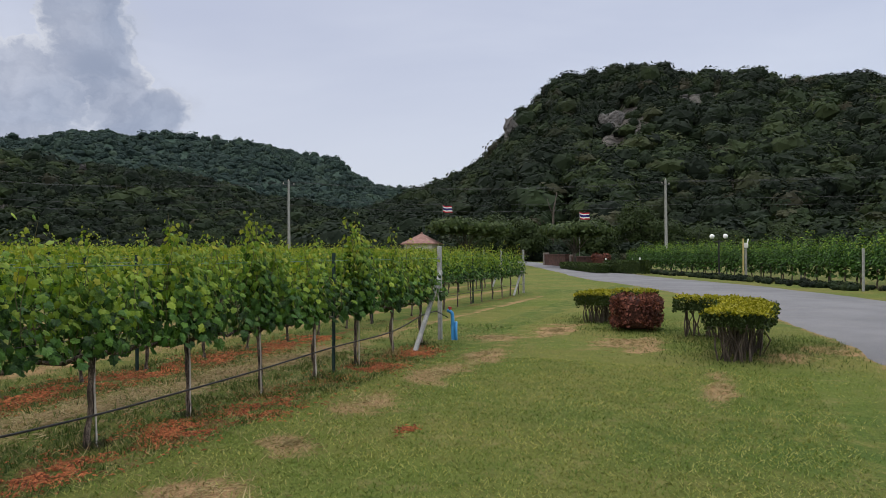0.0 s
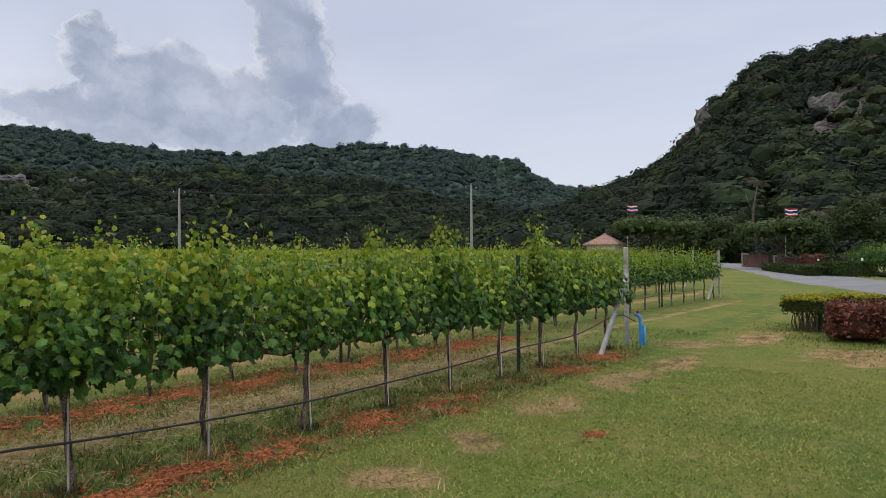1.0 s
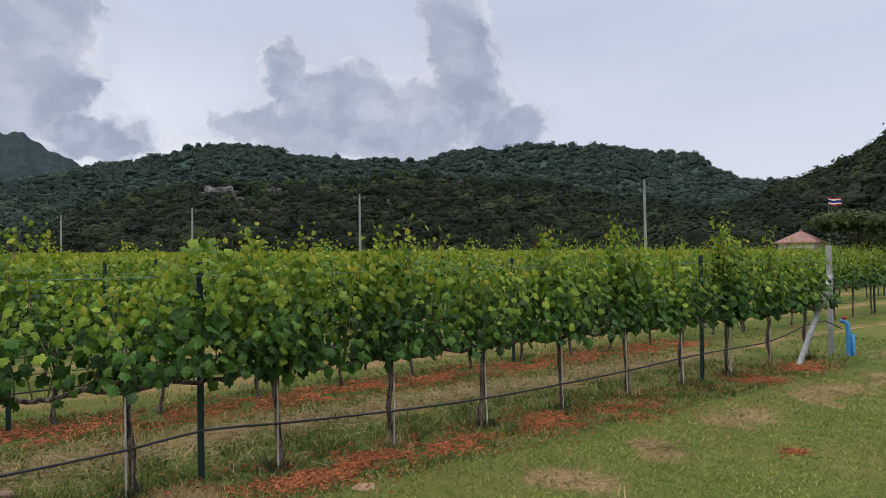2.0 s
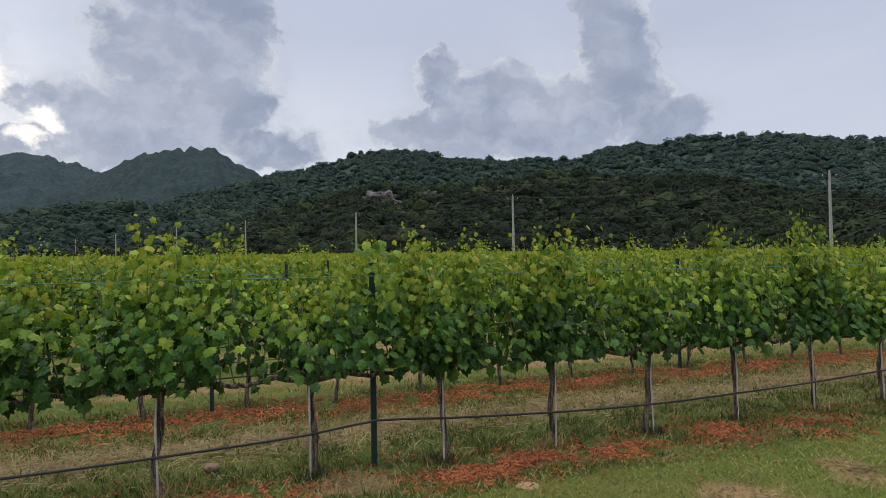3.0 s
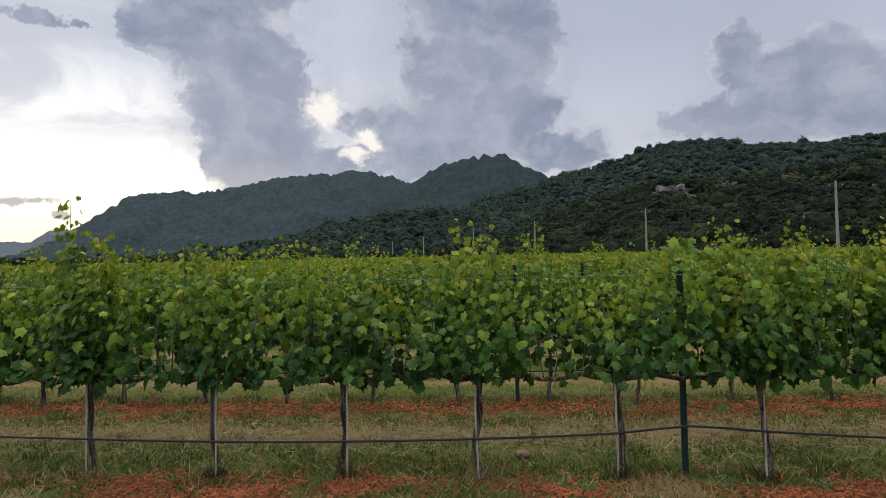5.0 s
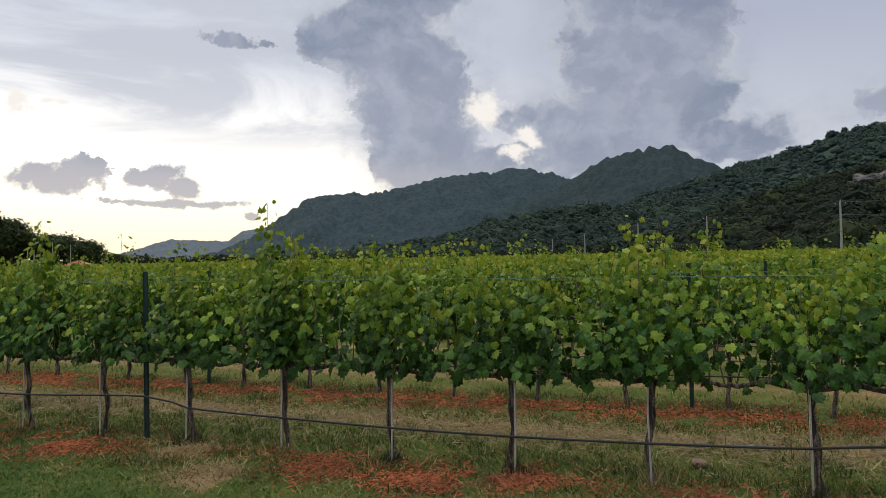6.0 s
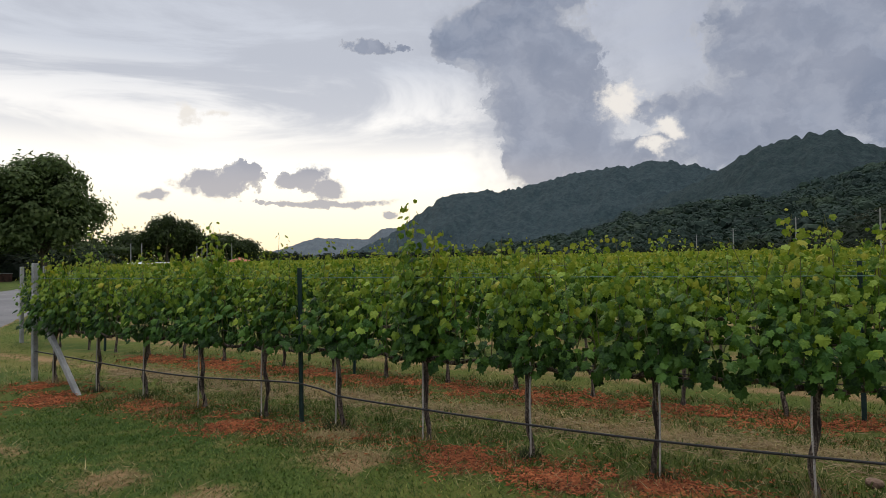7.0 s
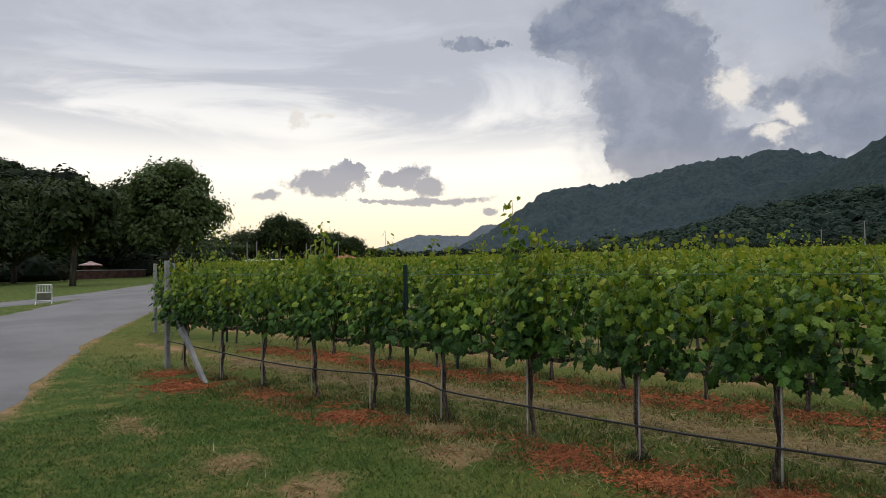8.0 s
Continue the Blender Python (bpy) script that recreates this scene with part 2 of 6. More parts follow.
def hill_material(name, dark, light, bare=0.5, grain=0.5, bump=2.0):
    def build(k, pos):
        n2 = k.noise(k.vec("MULTIPLY", pos, (1.0, 1.0, 0.3)), 0.11, 8.0, 0.75, 0.5).outputs[0]
        n3 = k.noise(pos, grain, 6.0, 0.75).outputs[0]
        stone = k.mix(k.span(n2, 0.38, 0.60), (0.040, 0.036, 0.033), (0.165, 0.148, 0.135))
        stone = k.mix(k.span(n3, 0.48, 0.62, 0.0, 0.8), stone, (0.028, 0.03, 0.022))
        scrub = k.mix(k.span(n3, 0.35, 0.65), dark, light)
        return k.mix(k.span(k.noise(pos, 0.05, 5.0, 0.7).outputs[0], bare, bare + 0.08), stone, scrub), k.math("ADD", n2, k.math("MULTIPLY", n3, 0.5))
    return material(name, build, rough=0.95, bump=bump, spec=0.1)


M_GROUND = material("grass_ground", ground_build, rough=0.95, bump=0.02, spec=0.1)
M_ROAD = material("worn_asphalt", road_build, rough=0.8, bump=0.004)
M_HILL = hill_material("limestone_scrub", (0.014, 0.022, 0.010), (0.036, 0.050, 0.020))
# middle distance: some haze mixed into the scrub colour, paler and bluer
M_RIDGE = hill_material("hazed_ridge_scrub", (0.032, 0.054, 0.043), (0.051, 0.082, 0.058), 0.3)
# far hills: aerial haze is put into these base colours as blue
M_BLUEHILL = hill_material("hazed_far_scrub", (0.018, 0.032, 0.038), (0.037, 0.059, 0.063), 0.1, grain=0.09, bump=2.0)
M_PEAKHILL = hill_material("hazed_peak_scrub", (0.013, 0.024, 0.027), (0.030, 0.049, 0.049), 0.1, grain=0.11, bump=2.0)
M_HAZEHILL = hill_material("hazed_horizon_scrub", (0.085, 0.105, 0.122), (0.107, 0.127, 0.14), 0.0, grain=0.04, bump=2.0)
M_CRAG = mottled("grey_limestone", (0.055, 0.051, 0.048), (0.165, 0.155, 0.147), 0.16, rough=0.95, bump=1.2)
def forest_material(name, stops):
    """Foliage seen from afar: one tone a tree, flecked from clump to clump."""
    def build(k, pos):
        tint = k.node("ShaderNodeAttribute", attribute_name="tint").outputs["Fac"]
        c = k.ramp(tint, stops)
        island = k.node("ShaderNodeNewGeometry").outputs["Random Per Island"]
        c = k.mix(k.span(island, 0.0, 1.0, 0.0, 0.3), c, k.mix(1.0, c, (0.6, 0.62, 0.6), "MULTIPLY"))
        return k.mix(k.span(k.noise(pos, 0.012, 4.0).outputs[0], 0.4, 0.62, 0.0, 0.7), c, stops[0][1])
    return material(name, build, rough=0.85, spec=0.15, thin=0.12)


# leaf age, plus canopy shade painted in: low leaves darkened, upper ones brightened
M_LEAF = leaf_material("shaded_vine_leaf", (0.005, 0.016, 0.005), (0.026, 0.079, 0.012), (0.098, 0.195, 0.029), thin=0.08, rough=0.5, spec=0.16)
M_FRESH = leaf_material("fresh_lit_vine_leaf", (0.035, 0.088, 0.013), (0.116, 0.210, 0.022), (0.295, 0.375, 0.046), thin=0.24, rough=0.5, spec=0.16)
M_YOUNG = leaf_material("young_vine_leaf", (0.14, 0.21, 0.024), (0.24, 0.29, 0.038), (0.38, 0.34, 0.050), thin=0.32)
M_FIELD = leaf_material("field_vine_leaf", (0.080, 0.125, 0.018), (0.15, 0.19, 0.028), (0.24, 0.24, 0.042), thin=0.24, grain=12.0)
M_FOREST = forest_material("forest_leaf", [(0.0, (0.009, 0.015, 0.009)), (0.4, (0.015, 0.025, 0.012)), (0.72, (0.027, 0.043, 0.017)), (0.92, (0.050, 0.068, 0.025)), (1.0, (0.054, 0.048, 0.031))])
# back ridge and spur woods, made paler and bluer to stand for haze
M_MID = forest_material("hazed_ridge_leaf", [(0.0, (0.024, 0.042, 0.038)), (0.4, (0.032, 0.055, 0.045)), (0.8, (0.043, 0.070, 0.051)), (1.0, (0.058, 0.084, 0.056))])
M_SPUR = forest_material("hazed_spur_leaf", [(0.0, (0.022, 0.038, 0.030)), (0.4, (0.030, 0.051, 0.038)), (0.8, (0.042, 0.068, 0.046)), (1.0, (0.060, 0.084, 0.050))])
# distant leaves carry the same haze, painted into their tones
M_FAR = forest_material("hazed_far_leaf", [(0.0, (0.050, 0.080, 0.092)), (0.5, (0.060, 0.094, 0.104)), (1.0, (0.072, 0.108, 0.112))])
M_HAZY = forest_material("hazed_horizon_leaf", [(0.0, (0.090, 0.110, 0.125)), (1.0, (0.105, 0.125, 0.138))])
M_TREE = leaf_material("tree_leaf", (0.041, 0.067, 0.022), (0.072, 0.107, 0.035), (0.131, 0.167, 0.058), thin=0.25, grain=6.0)
M_RAIN = leaf_material("rain_tree_leaf", (0.018, 0.030, 0.010), (0.032, 0.050, 0.016), (0.058, 0.080, 0.025), thin=0.2, grain=6.0)
M_GATE = leaf_material("gate_tree_leaf", (0.026, 0.042, 0.014), (0.046, 0.070, 0.023), (0.086, 0.112, 0.038), thin=0.2, grain=6.0)
M_BARK = streaked("vine_bark", (0.026, 0.018, 0.014), (0.25, 0.195, 0.155), 38.0, bump=0.012)
M_TREEBARK = streaked("tree_bark", (0.06, 0.048, 0.038), (0.15, 0.125, 0.10), 5.0)
M_SHOOT = mottled("green_brown_shoot", (0.10, 0.075, 0.035), (0.12, 0.15, 0.05), 30.0)
M_STAKE = streaked("bleached_stake", (0.34, 0.30, 0.26), (0.60, 0.56, 0.50), 40.0)
M_POST = mottled("dark_green_steel", (0.012, 0.03, 0.028), (0.02, 0.045, 0.04), 14.0, rough=0.65, metal=0.0, bump=0.001, spec=0.3)
M_CONCRETE = mottled("weathered_concrete", (0.25, 0.25, 0.24), (0.38, 0.375, 0.36), 7.0, rough=0.9)
M_WIRE = mottled("green_coated_wire", (0.07, 0.15, 0.125), (0.11, 0.21, 0.18), 20.0, rough=0.5, bump=0.0)
M_HOSE = mottled("black_hose", (0.012, 0.012, 0.014), (0.03, 0.028, 0.027), 25.0, rough=0.5, bump=0.001, spec=0.5)
M_CABLE = mottled("aluminium_cable", (0.05, 0.05, 0.055), (0.08, 0.08, 0.085), 3.0, rough=0.6, bump=0.0)


# ---- mesh helpers ----
def mesh_of(name, verts, faces, materials, indices=None, smooth=False, normals=None):
    """A mesh from arrays; normals (one a vertex) let loose leaves take the light as the mass that they belong to."""
    if normals is not None:
        v, f = np.asarray(verts), np.array(faces)
        face = np.cross(v[f[:, 1]] - v[f[:, 0]], v[f[:, 2]] - v[f[:, 0]])
        turned = (face * normals[f[:, 0]]).sum(axis=1) < 0
        f[turned] = f[turned][:, ::-1]
        faces = f
    me = bpy.data.meshes.new(name)
    me.from_pydata(verts if isinstance(verts, list) else verts.tolist(), [], faces if isinstance(faces, list) else faces.tolist())
    for m in materials if isinstance(materials, (list, tuple)) else [materials]:
        me.materials.append(m)
    if indices is not None:
        me.polygons.foreach_set("material_index", np.asarray(indices, dtype=np.int32))
    if smooth:
        me.polygons.foreach_set("use_smooth", np.ones(len(me.polygons), dtype=bool))
    if normals is not None:
        me.attributes.new("custom_normal", "FLOAT_VECTOR", "POINT").data.foreach_set("vector", np.asarray(normals, dtype=np.float32).ravel())
    me.update()
    return me


def unit(a):
    return a / np.maximum(np.linalg.norm(a, axis=-1, keepdims=True), 1e-6)


def piece(name, me, parent=None, m=None, label="", kind=""):
    ob = new(name, me)
    if m is not None:
        ob.matrix_basis = m
    ob.parent = parent
    return tagged(ob, label=label, kind=kind)


def part(name, bm, mat, parent=None, label="", smooth=False, m=None):
    me = bpy.data.meshes.new(name)
    bm.to_mesh(me)
    bm.free()
    for one in mat if isinstance(mat, (list, tuple)) else [mat]:
        me.materials.append(one)
    if smooth:
        me.polygons.foreach_set("use_smooth", np.ones(len(me.polygons), dtype=bool))
    return piece(name, me, parent, m, label)


def thing(name, at, label, category, group="", kind="", turn=0.0):
    ob = new(name)
    ob.empty_display_size = 0.1
    ob.matrix_basis = pose(*at, 0, 0, turn)
    return tagged(ob, label, category, group, kind)


def tube(bm, points, radii, sides=6, cap=True):
    """A tapered tube through points, added to bm."""
    pts = [Vector(p) for p in points]
    rings = []
    for i, p in enumerate(pts):
        d = (pts[min(i + 1, len(pts) - 1)] - pts[max(i - 1, 0)]).normalized()
        side = d.cross(Vector((0.31, 0.17, 0.93)) if abs(d.z) < 0.9 else Vector((1, 0.1, 0))).normalized()
        up = d.cross(side)
        r = radii[i] if isinstance(radii, (list, tuple)) else radii
        rings.append([bm.verts.new(p + r * (math.cos(a) * side + math.sin(a) * up)) for a in (2 * math.pi * j / sides for j in range(sides))])
    for a, b in zip(rings, rings[1:]):
        for j in range(sides):
            bm.faces.new((a[j], a[(j + 1) % sides], b[(j + 1) % sides], b[j]))
    if cap:
        bm.faces.new(rings[0][::-1])
        bm.faces.new(rings[-1])
    return bm


def box(bm, lo, hi, bevel=0.0, m=None):
    size, mid = Vector(hi) - Vector(lo), (Vector(hi) + Vector(lo)) / 2
    made = bmesh.ops.create_cube(bm, size=1.0, matrix=(m or Matrix()) @ Matrix.Translation(mid) @ Matrix.Diagonal((*size, 1)))
    if bevel:
        edges = list({e for v in made["verts"] for e in v.link_edges})
        bmesh.ops.bevel(bm, geom=edges, offset=bevel, segments=2, affect="EDGES", profile=0.5)
    return bm


def smooth_path(points, step):
    """A rounded line through the points, resampled at about that step."""
    pts = [Vector(p) for p in points]
    pts = [2 * pts[0] - pts[1]] + pts + [2 * pts[-1] - pts[-2]]
    out = []
    for a, b, c, d in zip(pts, pts[1:], pts[2:], pts[3:]):
        n = max(1, int((c - b).length / step))
        for i in range(n):
            t = i / n
            out.append(0.5 * (2 * b + (c - a) * t + (2 * a - 5 * b + 4 * c - d) * t * t + (3 * b - a - 3 * c + d) * t ** 3))
    return out + [pts[-2]]


# ---- the ground: one sheet, rising gently to the west ----
def rise(x, y=0.0):
    return 0.018 * max(0.0, -x - 2.5)


MULCH = [(0.32, 2.9, 0.33, 0.5), (0.35, 2.15, 0.35, 0.36), (0.34, 4.02, 0.33, 0.48), (0.47, 5.05, 0.36, 0.42), (0.36, 7.5, 0.35, 0.4), (2.13, 4.92, 0.10, 0.15), (0.17, -1.4, 0.3, 0.5),
         (0.32, 0.05, 0.35, 0.42), (0.37, 1.6, 0.35, 0.45), (0.44, -5.5, 0.38, 0.7), (0.31, -3.0, 0.38, 0.5), (0.41, -2.1, 0.42, 0.55), (0.6, -8.5, 0.5, 0.55), (0.4, 8.7, 0.3, 0.4), (0.3, -6.9, 0.3, 0.5), (0.2, -9.6, 0.35, 0.4)]
STRAW = [(1.53, 3.08, 0.36, 0.28), (1.46, 4.17, 0.32, 0.3), (1.35, 5.65, 0.32, 0.5), (1.35, 7.45, 0.34, 0.75), (1.34, 9.0, 0.32, 0.7), (3.2, 11.0, 0.55, 0.9), (5.5, 10.3, 0.5, 0.45), (6.1, 11.3, 0.4, 0.6),
         (4.63, 7.7, 0.16, 0.8), (2.0, -6.9, 0.22, 0.45), (2.06, -5.05, 0.25, 0.4), (2.1, -4.07, 0.25, 0.35), (0.75, -3.9, 0.3, 0.4), (1.6, 12.5, 0.4, 1.2), (0.3, 0.75, 0.2, 0.3), (0.2, -4.3, 0.3, 0.3), (0.9, 10.9, 0.5, 0.5)]


ROAD = [(-48, 130, 0), (-28, 96, 0), (-15, 73, 0), (-6.2, 52.5, 0), (-1.2, 40, 0), (2.2, 33.2, 0), (5.2, 26.5, 0), (7.9, 17.8, 0), (9.1, 10, 0), (9.2, 2, 0), (7.6, -4.7, 0), (4.75, -9.7, 0),
        (2.85, -13.4, 0), (0.3, -17.9, 0), (-4.2, -24.6, 0), (-9.4, -32.3, 0), (-18.2, -45.5, 0), (-32, -66, 0), (-60, -110, 0)]
LANE = np.array([p[:2] for p in smooth_path(ROAD, 0.8)])


def blotch(x, y, spots):
    best = 0.0
    for sx, sy, rx, ry in spots:
        if abs(x - sx) > 2.4 * rx or abs(y - sy) > 2.4 * ry:
            continue
        d = math.hypot((x - sx) / rx, (y - sy) / ry)
        if d < 2.4:
            d += 0.95 * noise.noise((x * 2.1, y * 2.1, 11.0)) + 0.45 * noise.noise((x * 7.0, y * 7.0, 12.0))
        if d < 1.6:
            best = max(best, 1.05 - d * 0.62)
    return min(1.0, max(0.0, best))


def cover(x, y):
    """How much red bark, straw and lush grass lies at a place; south of the lane also painted tree shade."""
    red, straw, lush = blotch(x, y, MULCH), blotch(x, y, STRAW), 0.0
    w = noise.noise((x * 1.1, y * 0.8, 3.0)) * 0.5 + 0.5
    if x < 0.75 and -12.0 + 1.55 * x < y < (11.0 if x > -1.25 else 20.0 - 1.8 * x):
        row = round(x / 2.5) * 2.5
        off = x - row
        if row < -1 and x > -30:
            red = max(red, (1.0 - abs(off - 0.25) / 0.55) * (0.30 + 0.75 * (noise.noise((row, y * 0.7, 7.0)) * 0.5 + 0.5)))
        gap = abs(abs(off) - 1.25)
        straw = max(straw, (1.0 - gap / 0.68) * (0.45 + 0.5 * w))
        lush = max(0.0, 1.0 - abs(off) / 0.75) * 0.9
    lush = max(lush, min(1.0, max(0.0, (noise.noise((x * 0.25, y * 0.25, 1.0)) + 0.02) * 1.1)))
    if x < 0.75 and -0.1 < x:
        lush = max(lush, 0.6)
    if y < -2.5 and x > 0.8:
        lush = max(lush, min(1.0, (-2.5 - y) / 2.5))
    if x * 0.905 + y * 0.425 > 18.0 + 4.5 and y > 12:
        straw, lush, red = max(straw, 0.42), 0.9, max(red, 0.15)
    if x < 2.0 and -7.0 < y < 26.0:
        return max(0.0, red), max(0.0, straw), lush
    gaps = ((LANE - (x, y)) ** 2).sum(axis=1)
    lane = math.sqrt(gaps.min())
    # lush grass beyond the lane; its dark and bark tones also paint tree shade
    if y < -8 and x > LANE[gaps.argmin(), 0]:
        lush, red = 1.0, 0.3
    if 2.2 < lane < 2.8:
        straw = max(straw, 0.7 - abs(lane - 2.45) * 2.2)
    return max(0.0, red), max(0.0, straw), lush


def steps(lo, hi, fine, reach):
    near = list(np.arange(lo, hi + 1e-6, fine))
    out, s = [], fine
    while hi + s < reach:
        out.append(s)
        s *= 1.22
    far = out + [reach - hi]
    return np.array([lo - d for d in reversed(far)] + near + [hi + d for d in far])


def make_ground():
    xs, ys = steps(-4.0, 7.0, 0.11, 4200.0), steps(-20.0, 26.0, 0.17, 4200.0)
    nx, ny = len(xs), len(ys)
    X, Y = np.meshgrid(xs, ys)
    X, Y = X.ravel(), Y.ravel()
    Z = 0.018 * np.clip(-X - 2.5, 0, 320.0)
    cols = np.zeros((len(X), 4), dtype=np.float32)
    cols[:, 3] = 1.0
    for i, (x, y) in enumerate(zip(X, Y)):
        if abs(x) < 60 and abs(y) < 90:
            cols[i, :3] = cover(x, y)
            if abs(x) < 12 and abs(y) < 20:
                Z[i] += 0.025 * noise.noise((x * 1.3, y * 1.3, 0.0)) + 0.012 * noise.noise((x * 4.5, y * 4.5, 5.0))
    a = (np.arange(ny - 1)[:, None] * nx + np.arange(nx - 1)[None, :]).ravel()
    faces = np.stack([a, a + 1, a + 1 + nx, a + nx], 1)
    me = mesh_of("ground", np.stack([X, Y, Z], 1), faces, M_GROUND, smooth=True)
    layer = me.color_attributes.new("cover", "FLOAT_COLOR", "POINT")
    layer.data.foreach_set("color", cols.ravel())
    return tagged(new("ground", me), "mown green lawn with dry straw and red bark mulch under the vines", "ground", kind="structure")


make_ground()


def ribbon(name, line, width, lift, mat, label, category, kind="structure"):
    """A flat strip along a line, with a low worn edge on both sides."""
    pts = smooth_path(line, 0.8)
    verts, faces = [], []
    for i, p in enumerate(pts):
        d = (pts[min(i + 1, len(pts) - 1)] - pts[max(i - 1, 0)]).normalized()
        n = Vector((d.y, -d.x, 0.0))
        half = width / 2
        for off, z in ((-half - 0.05, -0.05), (-half + 0.06, lift), (0.0, lift + 0.04), (half - 0.06, lift), (half + 0.05, -0.05)):
            j = 0.16 * noise.noise((p.x * 0.9, p.y * 0.9, off)) if abs(off) > 0.1 else 0.0
            q = p + n * (off + j)
            verts.append((q.x, q.y, rise(q.x) + z))
    for i in range(len(pts) - 1):
        for c in range(4):
            a = i * 5 + c
            faces.append((a, a + 5, a + 6, a + 1))
    return tagged(new(name, mesh_of(name, verts, faces, mat, smooth=True)), label, category, kind=kind)


ribbon("road", ROAD, 4.9, 0.02, M_ROAD, "worn grey asphalt lane curving past the vineyard", "road")


# ---- forested hills ----
def profile(table, az):
    """The crest's angle above the horizon, in degrees, along the compass."""
    if az <= table[0][0]:
        return table[0][1]
    for (a, h), (b, g) in zip(table, table[1:]):
        if az <= b:
            t = (az - a) / (b - a)
            return h + (g - h) * t
    return table[-1][1]


EYE = Vector((4.75, -0.25, 1.54))


def shell(n, size, rng):
    """n leaf clumps on the upper side of one crown, as triangles round the origin."""
    d = rng.normal(size=(n, 3))
    d /= np.linalg.norm(d, axis=1)[:, None]
    d[:, 2] = np.where(d[:, 2] < -0.3, -d[:, 2], d[:, 2])
    lump = 1.0 + 0.16 * np.sin(d[:, 0] * 5 + rng.uniform(0, 6)) * np.cos(d[:, 1] * 5 + rng.uniform(0, 6))
    mid = d * (rng.uniform(0.82, 1.06, size=n) * lump)[:, None]
    u = np.cross(d, rng.normal(size=(n, 3)))
    u /= np.linalg.norm(u, axis=1)[:, None]
    w = np.cross(d, u)
    a = rng.uniform(0, 6.283, n)[:, None] + np.array([0.0, 2.1, 4.2])[None, :]
    r = size * rng.uniform(0.6, 1.3, (n, 3))
    tri = mid[:, None, :] + (np.cos(a) * r)[..., None] * u[:, None, :] + (np.sin(a) * r)[..., None] * w[:, None, :]
    return tri + d[:, None, :] * rng.normal(size=(n, 3))[..., None] * size * 0.3


def core(rng):
    """The close inside of a crown: twenty uneven facets."""
    g = (1 + 5 ** 0.5) / 2
    v = unit(np.array([(-1, g, 0), (1, g, 0), (-1, -g, 0), (1, -g, 0), (0, -1, g), (0, 1, g), (0, -1, -g), (0, 1, -g), (g, 0, -1), (g, 0, 1), (-g, 0, -1), (-g, 0, 1)]))
    v = v * rng.uniform(0.74, 0.98, (12, 1))
    ring = [(0, 11, 5), (0, 5, 1), (0, 1, 7), (0, 7, 10), (0, 10, 11), (1, 5, 9), (5, 11, 4), (11, 10, 2), (10, 7, 6), (7, 1, 8), (3, 9, 4), (3, 4, 2), (3, 2, 6), (3, 6, 8), (3, 8, 9), (4, 9, 5), (2, 4, 11), (6, 2, 10), (8, 6, 7), (9, 8, 1)]
    return v[np.array(ring)]


def crowns(name, places, sizes, rng, mat, per=44, label="", flat=0.75, clump=0.34):
    """Many tree crowns made of small leaf clumps, joined."""
    kinds = [np.concatenate([shell(per, clump, rng), core(rng)]) for _ in range(14)]
    per += 20
    out, tints, way = [], [], []
    for p, s in zip(places, sizes):
        a = rng.uniform(0, 6.283)
        c, sn = math.cos(a), math.sin(a)
        t = kinds[rng.integers(14)] * np.array([s * rng.uniform(0.8, 1.2), s * rng.uniform(0.8, 1.2), s * flat * rng.uniform(0.75, 1.3)])
        t = np.stack([t[..., 0] * c - t[..., 1] * sn, t[..., 0] * sn + t[..., 1] * c, t[..., 2]], -1)
        way.append(unit(unit(t) + np.array([0.0, 0.0, 0.15]) + rng.normal(size=(per, 1, 3)) * 0.18))
        out.append(t + np.array(p))
        tints.append(rng.random())
    v = np.concatenate(out).reshape(-1, 3)
    f = np.arange(len(v)).reshape(-1, 3)
    me = mesh_of(name, v, f, mat, normals=np.concatenate(way).reshape(-1, 3))
    me.attributes.new("tint", "FLOAT", "POINT").data.foreach_set("value", np.repeat(np.array(tints, dtype=np.float32), per * 3))
    return tagged(new(name, me), label, "trees", kind="stuff")


